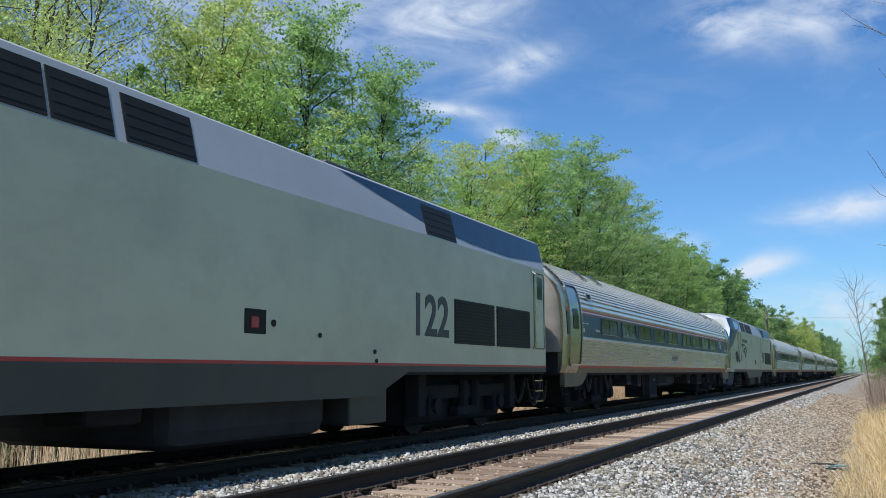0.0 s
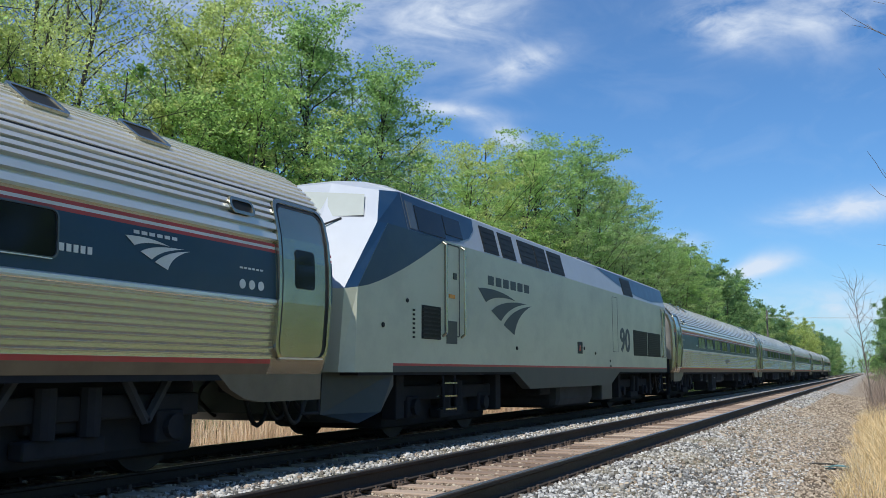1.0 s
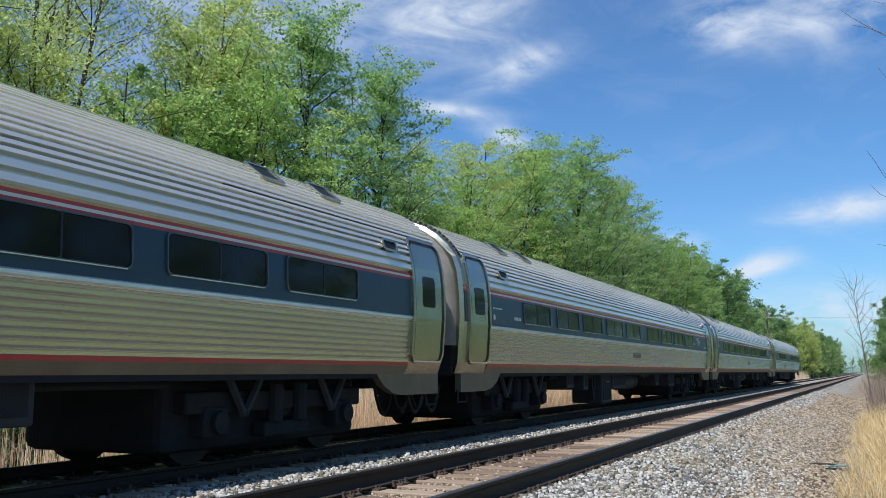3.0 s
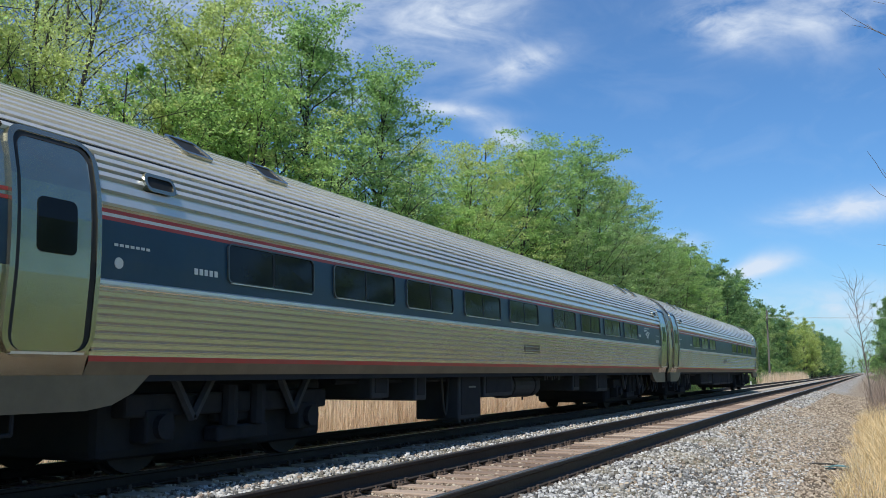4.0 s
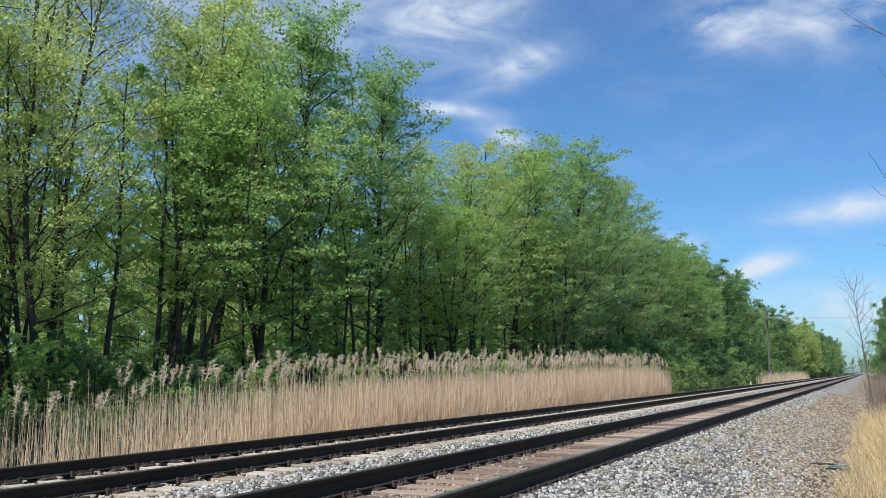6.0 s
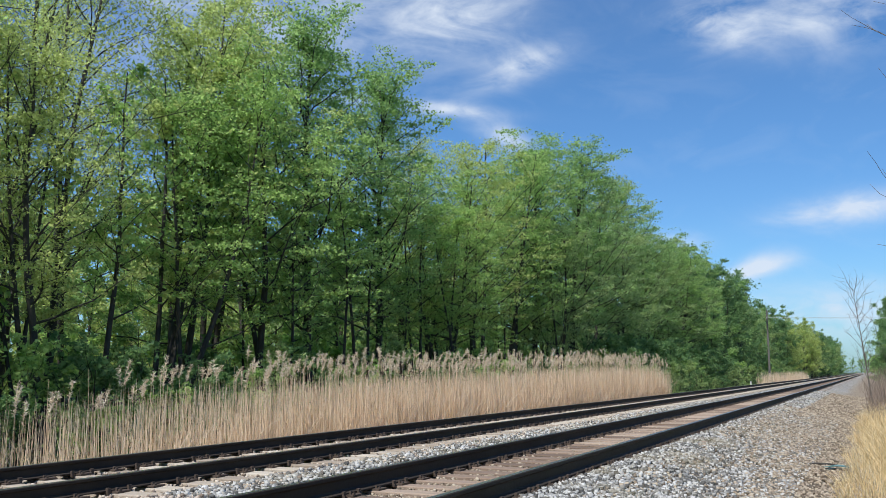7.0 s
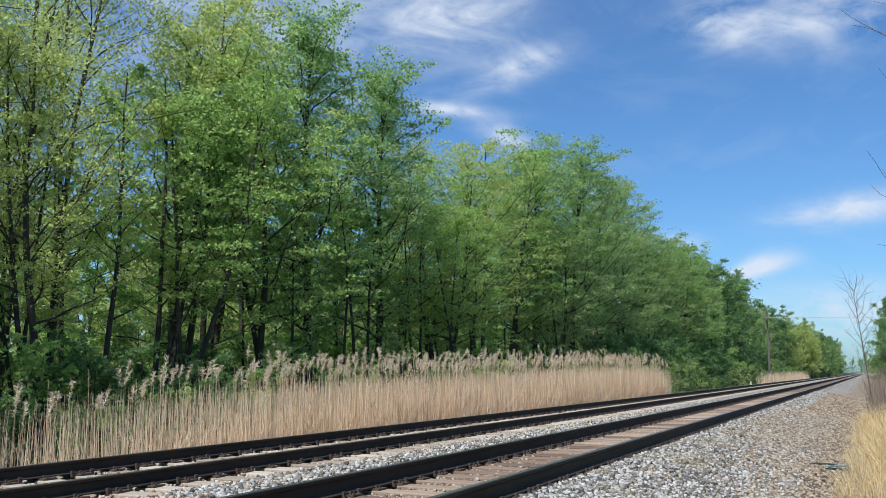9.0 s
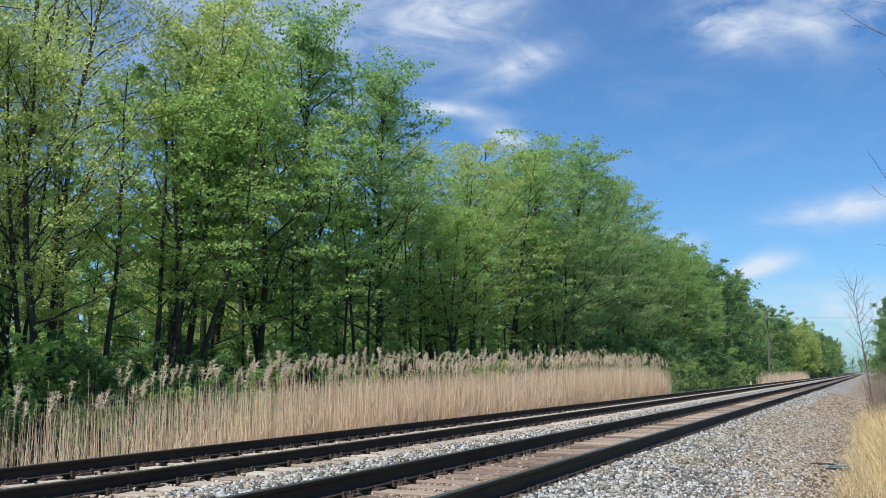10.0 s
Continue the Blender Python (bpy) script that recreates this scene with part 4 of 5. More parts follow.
# ---------------------------------------------------------------- locomotives
def make_loco(label, digits, swoosh_rear=True):
    lo = tagged(new("diesel_locomotive"), label, "locomotive", "train")
    W, S0, S1, RX, RZ, TOP = 1.525, 1.07, 3.03, 1.38, 3.60, 3.86

    def shell(name, pts, y0, y1, mat, lab=""):
        return part(name, extrude_profile(bmesh.new(), pts, y0, y1), mat, lo, lab)

    # flat flanks, sloped upper panels and roof behind the cab
    for s in (1, -1):
        shell("flank", [(s * W, S0), (s * W, S1)], 1.30, 20.05, M["loco_grey"], "flat silver-grey flank")
        shell("upper_panel", [(s * W, S1), (s * RX, RZ)], 1.75, 20.05, M["loco_silver"], "sloped pale silver upper panel")
        shell("red_line", [(s * (W + 0.004), 1.07), (s * (W + 0.004), 1.105)], 1.30, 20.05, M["red"], "thin red line along the sill")
        shell("sill", [(s * W, 0.98), (s * W, 1.07)], 1.30, 20.05, M["loco_dark"])
    roof = shell("roof", [(RX, RZ), (1.15, 3.71), (0.8, 3.80), (0.3, TOP), (-0.3, TOP), (-0.8, 3.80), (-1.15, 3.71), (-RX, RZ)], 1.75, 20.05, M["loco_silver"], "pale grey roof")
    for y0, y1, h in ((12.9, 14.1, 0.08), (17.4, 17.9, 0.06)):
        part("roof_housing", box(-0.6, 0.75, y0, y1, TOP - 0.06, TOP + h, bevel=0.03), M["loco_dark"], roof)
    # nose: a narrow raked front with chamfered cheeks
    bm = bmesh.new()
    V = {}
    for s in (1, -1):
        for k, co in {"a": (1.38, 0.10, 0.98), "b": (1.43, 0.14, 2.05), "c": (1.45, 0.96, 3.03), "d": (1.22, 1.42, 3.58), "e": (W, 0.26, 0.98), "f": (W, 0.32, 2.08), "g": (W, 1.12, S1),
                      "h": (RX, 1.75, RZ), "i": (W, 1.75, S1), "j": (W, 1.30, 0.98), "k": (W, 1.30, S1)}.items():
            V[k, s] = bm.verts.new((co[0] * s, co[1], co[2]))
    crown = [bm.verts.new((0.3, 1.75, TOP)), bm.verts.new((-0.3, 1.75, TOP)), bm.verts.new((-0.45, 1.38, 3.74)), bm.verts.new((0.45, 1.38, 3.74))]
    brow = [bm.verts.new((0.6, 0.82, 3.05)), bm.verts.new((-0.6, 0.82, 3.05)), bm.verts.new((-0.6, 0.0, 2.06)), bm.verts.new((0.6, 0.0, 2.06)), bm.verts.new((0.6, -0.02, 0.98)), bm.verts.new((-0.6, -0.02, 0.98))]

    def face(vs, mi):
        bm.faces.new([V[k] if isinstance(k, tuple) else k for k in vs]).material_index = mi
    face([brow[4], brow[5], brow[2], brow[3]], 0)
    face([brow[3], brow[2], brow[1], brow[0]], 2)
    face([brow[0], brow[1], crown[2], crown[3]], 2)
    face(crown, 2)
    for s, q in ((1, (0, 3, 4)), (-1, (1, 2, 5))):
        up, mid, low = brow[q[0]], brow[q[1]], brow[q[2]]
        ct, cb = (crown[0], crown[3]) if s > 0 else (crown[1], crown[2])
        face([("a", s), ("b", s), mid, low], 0)
        face([("b", s), ("c", s), up, mid], 2)
        face([("c", s), ("d", s), cb, up], 2)
        arc = [bm.verts.new((s * 1.15, 1.75, 3.71)), bm.verts.new((s * 0.8, 1.75, 3.80))]
        face([("d", s), ("h", s), arc[0], arc[1], ct, cb], 2)
        face([("a", s), ("b", s), ("f", s), ("e", s)], 0)
        face([("b", s), ("c", s), ("g", s), ("f", s)], 1)
        face([("c", s), ("d", s), ("h", s)], 1)
        face([("c", s), ("h", s), ("i", s), ("g", s)], 1)
        face([("e", s), ("f", s), ("g", s), ("k", s), ("j", s)], 0)
    nose = part("nose", bm, [M["loco_grey"], M["loco_blue"], M["loco_silver"]], lo, "raked nose with a silver front and dark blue cheeks")
    # blue field that runs back from the cheek to a point on the flank, and on over the cab's upper panel
    for s in (1, -1):
        bm = bmesh.new()
        x = s * (W + 0.004)
        curve = [(0.32 + 2.67 * t, 2.08 + 0.95 * t ** 1.3) for t in [i / 10 for i in range(11)]]
        bm.faces.new([bm.verts.new((x, y, z)) for y, z in curve + [(1.12, 3.03)]])
        part("blue_field", bm, M["loco_blue"], nose)
    bm = bmesh.new()
    for sx in (1, -1):
        vs = []
        for x, t in ((0.06, 0.14), (1.22, 0.16), (1.08, 0.74), (0.06, 0.80)):
            f = max(0.0, (x - 0.6) / 0.75)
            yy = (0.82 + 0.56 * t) * (1 - f) + (0.96 + 0.46 * t) * f
            zz = (3.05 + 0.69 * t) * (1 - f) + (3.03 + 0.55 * t) * f
            vs.append(bm.verts.new((sx * x, yy - 0.03, zz + 0.02)))
        bm.faces.new(vs)
    part("windshield", bm, M["windshield"], nose, "windshield panes with reflected sky in their pale colour")
    for sx in (0.9, -0.9):
        part("wiper", add_tube(bmesh.new(), (sx * 0.75, 0.74, 3.0), (sx * 1.0, 0.92, 3.12), 0.014, 6), M["rubber"], nose)
        part("horn_recess", add_tube(bmesh.new(), (sx, 0.10, 2.22), (sx, 0.18, 2.20), 0.11, 16), M["rubber"], nose)
        part("ditch_light", add_tube(bmesh.new(), (sx * 1.1, 0.14, 1.72), (sx * 1.1, 0.0, 1.72), 0.11, 16), M["lens_clear"], nose, "round ditch light")
        part("step_recess", box(sx - 0.2, sx + 0.2, 0.0, 0.2, 1.18, 1.5), M["rubber"], nose)
    # pilot and plow under the nose
    bm = bmesh.new()
    prof = [(0.10, 0.98), (0.06, 0.45), (0.45, 0.33), (1.05, 0.45), (1.42, 0.80), (1.42, 0.98)]
    va = [bm.verts.new((1.47 if y > 0.2 else 1.15, y, z)) for y, z in prof]
    vb = [bm.verts.new((-1.47 if y > 0.2 else -1.15, y, z)) for y, z in prof]
    bm.faces.new(va), bm.faces.new(vb)
    for i in range(len(prof)):
        j = (i + 1) % len(prof)
        bm.faces.new((va[i], va[j], vb[j], vb[i]))
    part("pilot", bm, M["loco_dark"], lo, "dark grey pilot and plow")
    bm = bmesh.new()
    add_box(bm, -0.14, 0.14, -0.10, 0.35, 0.72, 1.0, bevel=0.03)
    part("coupler", bm, M["under"], lo)
    for x in (0.9, 0.55, -0.6):
        q = [(x, 0.18 - 0.35 * math.sin(3.14 * t), 0.95 - 0.55 * t) for t in [i / 6 for i in range(7)]]
        hose(q, lo)
    # upper side windows, laid on the sloped panel
    slope = Vector((RX - W, 0, RZ - S1))
    nrm = Vector((RZ - S1, 0, W - RX)).normalized()

    def on_slope(bm, y0, y1, a0, a1, lift, skew=0.0):
        vs = []
        for y, a in ((y0, a0), (y1, a0), (y1 - skew, a1), (y0 - skew, a1)):
            vs.append(Vector((W, y, S1)) + slope * a)
        lo_ = [bm.verts.new(v) for v in vs]
        hi = [bm.verts.new(v + nrm * lift) for v in vs]
        bm.faces.new(hi)
        for i in range(4):
            bm.faces.new((lo_[i], lo_[(i + 1) % 4], hi[(i + 1) % 4], hi[i]))
        return bm
    for y0, y1 in ((4.66, 5.36), (5.54, 6.25), (6.56, 7.46), (7.50, 8.20), (8.35, 9.30), (14.55, 15.64)):
        w = part("upper_window", on_slope(bmesh.new(), y0, y1, 0.04, 0.86, 0.012), M["louvre"], lo, "black upper side grille")
        for i in range(4):
            k = 0.12 + 0.19 * i
            part("slat", on_slope(bmesh.new(), y0 + 0.03, y1 - 0.03, k, k + 0.06, 0.016), M["louvre"], w)
    part("cab_window", on_slope(bmesh.new(), 2.10, 3.05, 0.05, 0.74, 0.016), M["window"], lo, "dark cab side window")
    part("cab_window", on_slope(bmesh.new(), 3.10, 3.75, 0.20, 0.74, 0.016), M["window"], lo, "dark cab side window")
    # Grey metal tone puts the pale reflection into this front pane.
    part("cab_window", on_slope(bmesh.new(), 1.82, 2.05, 0.05, 0.78, 0.016), M["window_frame"], lo, "quarter window with its pale reflection put in as grey")
    bm = bmesh.new()
    vs = [Vector((W, y, S1)) + slope * a + nrm * 0.006 for y, a in ((1.75, 0.0), (2.99, 0.0), (3.6, 0.10), (4.05, 0.30), (4.35, 0.62), (4.4, 0.97), (1.75, 0.97))]
    bm.faces.new([bm.verts.new(v) for v in vs])
    part("blue_panel", bm, M["loco_blue"], lo, "dark blue panel round the cab windows")
    if swoosh_rear:
        bm = bmesh.new()
        vs = [Vector((W, y, S1)) + slope * a + nrm * 0.005 for y, a in ((12.2, 0.97), (13.2, 0.70), (14.6, 0.34), (16.2, 0.16), (18.0, 0.10), (20.0, 0.30), (20.04, 0.97))]
        bm.faces.new([bm.verts.new(v) for v in vs])
        part("blue_sweep", bm, M["loco_blue"], lo, "dark blue sweep along the rear upper panel")
    # cab door with grab rails and ladder; rear door with grab rails and ladder
    for y0, y1, z0, z1 in ((3.02, 3.55, 1.55, 2.98), (19.38, 19.95, 1.45, 2.92)):
        d = part("door", ring_panel(bmesh.new(), W - 0.02, W + 0.008, y0, y1, z0, z1, 0.02, 0.03), M["loco_dark"], lo, "grey flush side door")
        if y0 > 10:
            part("door_window", rounded_panel(bmesh.new(), W, W + 0.012, y0 + 0.12, y1 - 0.1, 2.42, 2.86, 0.04), M["window"], d)
        else:
            part("latch", box(W, W + 0.015, y0 + 0.30, y0 + 0.42, 2.45, 2.55), M["loco_dark"], d)
            part("door_notice", box(W, W + 0.012, y0 + 0.14, y0 + 0.36, 2.14, 2.20), M["orange"], d, "small orange notice plate")
            part("step_recess", box(W - 0.03, W + 0.006, y0 + 0.05, y1 - 0.08, 1.42, 1.78), M["loco_dark"], d)
        for yy in (y0 - 0.09, y1 + 0.09):
            if yy < 20.03:
                bm = path_tube(bmesh.new(), [(W, yy, z0 - 0.02), (W + 0.07, yy, z0 + 0.03), (W + 0.07, yy, z1 - 0.03), (W, yy, z1 + 0.02)], 0.022, 8)
                part("grab_rail", bm, M["steel_plain"], d, "steel grab rail")
        lad = part("ladder", path_tube(bmesh.new(), [(W - 0.06, y0 + 0.02, 1.0), (W - 0.02, y0 + 0.02, 0.36)], 0.022, 6), M["under"], lo)
        part("stile", path_tube(bmesh.new(), [(W - 0.06, y1 - 0.05, 1.0), (W - 0.02, y1 - 0.05, 0.36)], 0.022, 6), M["under"], lad)
        for zz in (0.40, 0.60, 0.80):
            part("rung", box(W - 0.16, W - 0.01, y0 + 0.02, y1 - 0.05, zz, zz + 0.025), M["steel_plain"], lad, "worn steel rung")
    # louvres and screens
    for y0, y1, z0, z1, n in ((2.19, 2.85, 1.47, 1.97, 8), (15.54, 17.25, 1.43, 2.14, 13), (17.36, 19.1, 1.43, 2.14, 13)):
        g = part("screen", box(W - 0.02, W + 0.006, y0, y1, z0, z1), M["louvre"], lo, "black louvred screen")
        for i in range(n):
            z = z0 + (z1 - z0) * (i + 0.2) / n
            part("slat", box(W, W + 0.022, y0 + 0.02, y1 - 0.02, z, z + (z1 - z0) / n * 0.35), M["slat"], g)
    for i in range(7):
        part("vent_slit", box(W, W + 0.012, 1.90, 1.96, 1.47 + 0.065 * i, 1.50 + 0.065 * i), M["louvre"], lo)
    box_ = part("fuel_gauge_recess", box(W - 0.03, W + 0.006, 10.13, 10.52, 1.39, 1.66, bevel=0.01), M["louvre"], lo, "dark square recess")
    part("gauge", box(W, W + 0.012, 10.24, 10.38, 1.45, 1.58, bevel=0.01), M["lens_red"], box_)
    for y, z, r in ((1.0, 1.62, 0.035), (11.6, 1.42, 0.03), (6.2, 1.42, 0.035), (10.65, 1.52, 0.04), (12.95, 1.25, 0.03), (13.0, 1.13, 0.03), (1.72, 2.0, 0.03)):
        part("filler_cap", add_tube(bmesh.new(), (W - 0.1, y, z), (W + 0.015, y, z), r, 12), M["louvre"], lo)
    if digits != "122":
        bm = ring_panel(bmesh.new(), W - 0.01, W + 0.004, 13.30, 13.80, 1.50, 2.90, 0.012, 0.02)
        part("access_panel", bm, M["loco_dark"], lo, "thin outline of an access panel")
    # emblem, name bars and road number
    part("emblem", swoosh(bmesh.new(), 4.35, 1.66, 2.7, 0.74, W + 0.001), M["mark"], lo, "slate-grey sweeping emblem of three bands")
    for i in range(6):
        part("letter_bar", box(W, W + 0.004, 4.80 + 0.37 * i, 5.07 + 0.37 * i, 2.49, 2.65), M["mark"], lo, "plain slate-grey bar")
    letters("road_number", digits, 0.86, side_place(14.02, 1.53, W + 0.003), M["mark"], lo, "large slate-grey road number", 1.02 if len(digits) > 2 else 1.3)
    # lower skirt and fuel tank between the trucks
    for s in (1, -1):
        bm = bmesh.new()
        prof = [(6.1, 1.0), (6.95, 0.66), (13.0, 0.66), (14.0, 1.0)]
        va = [bm.verts.new((s * 1.52, y, z)) for y, z in prof]
        vb = [bm.verts.new((s * 1.35, y, z)) for y, z in prof]
        bm.faces.new(va), bm.faces.new(vb)
        for i in range(4):
            j = (i + 1) % 4
            bm.faces.new((va[i], va[j], vb[j], vb[i]))
        part("skirt", bm, M["loco_dark"], lo, "dark grey skirt over the fuel tank")
    part("fuel_tank", box(-1.3, 1.3, 9.3, 12.2, 0.20, 0.9, bevel=0.2), M["box"], lo, "black rounded fuel tank")
    part("equipment_box", box(0.7, 1.25, 8.3, 9.0, 0.50, 0.95, bevel=0.05), M["under"], lo)
    part("battery_box", box(0.4, 1.42, 12.5, 13.5, 0.30, 0.95, bevel=0.03), M["loco_dark"], lo)
    part("floor_pan", box(-1.5, 1.5, 0.4, 20.03, 0.94, 1.04), M["under"], lo)
    part("rear_wall", box(-1.5, 1.5, 20.0, 20.05, 1.0, 3.0), M["loco_grey"], lo)
    bm = bmesh.new()
    vs = [bm.verts.new(q) for q in ((1.52, 20.045, 3.0), (RX, 20.045, RZ), (1.15, 20.045, 3.71), (0.8, 20.045, 3.80), (0.3, 20.045, TOP), (-0.3, 20.045, TOP), (-0.8, 20.045, 3.80), (-1.15, 20.045, 3.71), (-RX, 20.045, RZ), (-1.52, 20.045, 3.0))]
    bm.faces.new(vs)
    part("rear_gable", bm, M["loco_grey"], lo)
    part("gangway_hood", box(-0.6, 0.6, 20.0, 20.55, 1.05, 3.15, bevel=0.05), M["canvas"], lo)
    part("coupler", box(-0.14, 0.14, 20.0, 20.9, 0.72, 1.0, bevel=0.03), M["under"], lo)
    for x, sag in ((1.15, 0.55), (0.8, 0.5), (0.5, 0.6)):
        q = [(x, 19.9 + 0.9 * t, 0.86 - sag * (1 - (2 * t - 1) ** 2)) for t in [i / 8 for i in range(9)]]
        hose(q, lo)
    for u in (4.0, 16.9):
        truck_parts(lo, u, 1.37, 2, 0.5, heavy=True)
    return lo


# ---------------------------------------------------------------- plants
def branch_pts(rng, start, way, length, n, wobble, lift):
    pts, p, d = [start], start.copy(), way.normalized()
    for i in range(n):
        d = (d + Vector((rng.gauss(0, wobble), rng.gauss(0, wobble), rng.gauss(0, wobble) + lift))).normalized()
        p = p + d * (length / n)
        pts.append(p.copy())
    return pts


def tree_meshes(seed, height, base, radius, leaves, size, trunk_r=0.16, limbs=16, forks=1, spread=0.42, sides=6, keep=0.6):
    """A trunk with limbs and side shoots, and leaves in sprays round the shoots. base: height of the lowest limbs."""
    rng = random.Random(seed)
    verts, quads, tips = [], [], []
    stems = []
    for f in range(forks):
        lean = Vector((rng.gauss(0, 0.05 + 0.05 * (forks > 1)), rng.gauss(0, 0.05 + 0.05 * (forks > 1)), 1))
        st = branch_pts(rng, Vector((0.25 * f * rng.uniform(-1, 1), 0.25 * f * rng.uniform(-1, 1), -0.2)), lean, height * rng.uniform(0.86, 1.0), 9, 0.04, 0.05)
        r0 = trunk_r * (1 if f == 0 else 0.75)
        tube_run(verts, quads, st, [r0 * (1.35 if i == 0 else 1 - 0.09 * i) for i in range(10)], sides)
        stems.append((st, r0))
    for k in range(limbs):
        st, r0 = stems[k % len(stems)]
        t = (base / height) + (0.97 - base / height) * ((k + rng.random()) / limbs)
        i = min(8, int(t * 9))
        p = st[i].lerp(st[i + 1], t * 9 - i)
        # widest in the middle of the crown
        c = (t - base / height) / (1 - base / height)
        reach = radius * (0.45 + 0.75 * math.sin(math.pi * min(1, 0.18 + 0.80 * c))) * rng.uniform(0.6, 1.15) * (1 - 0.35 * c)
        a = 2.4 * k + rng.uniform(-0.5, 0.5)
        way = Vector((math.cos(a), math.sin(a), rng.uniform(0.15, 0.75) + 0.7 * c))
        limb = branch_pts(rng, p, way, reach, 5, 0.16, 0.05)
        lr = max(0.012, r0 * 0.36 * (1 - 0.6 * t))
        tube_run(verts, quads, limb, [lr * (1 - 0.16 * i) for i in range(6)], 5 if sides > 4 else 3)
        for j in range(1, 6):
            for twin in range(3 if sides > 4 else 1):
                a2 = rng.uniform(0, 6.28)
                w2 = Vector((math.cos(a2), math.sin(a2), rng.uniform(-0.1, 0.7))) + way.normalized() * 0.7
                sh = branch_pts(rng, limb[j], w2, reach * rng.uniform(0.22, spread), 3, 0.2, 0.04)
                if sides > 4 and twin == 0:
                    tube_run(verts, quads, sh, [lr * 0.35, lr * 0.28, lr * 0.2, 0.003], 3)
                tips += [(sh[1], 0.5), (sh[2], 0.8), (sh[3], 1.0)]
    nr = np.random.default_rng(seed)
    T = np.array([list(p) for p, _ in tips])
    wts = np.array([w for _, w in tips]) * nr.uniform(0.15, 1.6, len(tips)) ** 2.8 * (nr.uniform(0, 1, len(tips)) < keep)
    pick = nr.choice(len(T), leaves, p=wts / wts.sum())
    sig = radius * 0.05
    c = T[pick] + nr.normal(0, 1, (leaves, 3)) * np.array([sig, sig, sig * (0.28 if sides > 4 else 0.75)])
    c[:, 2] = np.maximum(c[:, 2], 0.15)
    n = nr.normal(0, 1, (leaves, 3)) * 0.6 + np.array([0, 0, 0.6])
    n /= np.linalg.norm(n, axis=1)[:, None]
    a = np.cross(n, nr.normal(0, 1, (leaves, 3)))
    a /= np.linalg.norm(a, axis=1)[:, None]
    b = np.cross(n, a)
    s = size * nr.uniform(0.6, 1.35, (leaves, 1))
    v = np.stack([c - a * s * 0.75 - b * s * 0.62, c - a * s * 0.75 + b * s * 0.62, c + a * s * 1.05], 1).reshape(-1, 3)
    q = np.arange(leaves * 3).reshape(-1, 3)
    trunk = quad_mesh("trunk", np.array([list(p) for p in verts]), np.array(quads))
    return trunk, quad_mesh("crown", v, q)


def tree_kind(name, label, leaf, mats_trunk=None, **k):
    thing = tagged(new(name), label, "shrub" if name == "shrub" else "tree", "woodland edge")
    tr, cr = tree_meshes(**k)
    from_mesh("trunk", tr, mats_trunk or M["bark"], thing, smooth=True)
    from_mesh("crown", cr, leaf, thing)
    thing.location = (-400, -300, -0.9)
    return thing


def thicket(name, kinds, spots, label, seed):
    """Many far trees in one mesh for each leaf colour: spots of x, y and size."""
    rng = random.Random(seed)
    gathered = {}
    for x, y, grow in spots:
        ob = rng.choice(kinds)
        m = np.array(pose(x, y, -0.95, 0, 0, rng.uniform(0, 360)) @ Matrix.Diagonal((grow, grow, grow * rng.uniform(0.92, 1.1), 1)))
        for ch in ob.children:
            me = ch.data
            v = np.empty(len(me.vertices) * 3, np.float32)
            me.vertices.foreach_get("co", v)
            f = np.empty(len(me.loops), np.int32)
            me.loops.foreach_get("vertex_index", f)
            v = v.reshape(-1, 3) @ m[:3, :3].T + m[:3, 3]
            f = f.reshape(len(me.polygons), -1)
            if f.shape[1] == 4:
                f = np.concatenate([f[:, :3], f[:, [0, 2, 3]]])
            gathered.setdefault(me.materials[0].name, []).append((v, f))
    vs, qs, ids, mats, at = [], [], [], [], 0
    for k, (mat, runs) in enumerate(gathered.items()):
        mats.append(bpy.data.materials[mat])
        for v, f in runs:
            vs.append(v), qs.append(f + at), ids.append(np.full(len(f), k, np.int32))
            at += len(v)
    me = quad_mesh(name, np.concatenate(vs), np.concatenate(qs))
    me.polygons.foreach_set("material_index", np.concatenate(ids)[:len(me.polygons)])
    tagged(from_mesh(name, me, mats), label, "woods", kind="stuff")


def place(kinds, rng, x, y, grow=1.0):
    ob = rng.choice(kinds)
    s = grow * rng.uniform(0.9, 1.12)
    t = copy_thing(ob, pose(x, y, -0.95, rng.uniform(-2, 2), rng.uniform(-2, 2), rng.uniform(0, 360)))
    t.scale = (s * rng.uniform(0.9, 1.1), s * rng.uniform(0.9, 1.1), s)
    return t


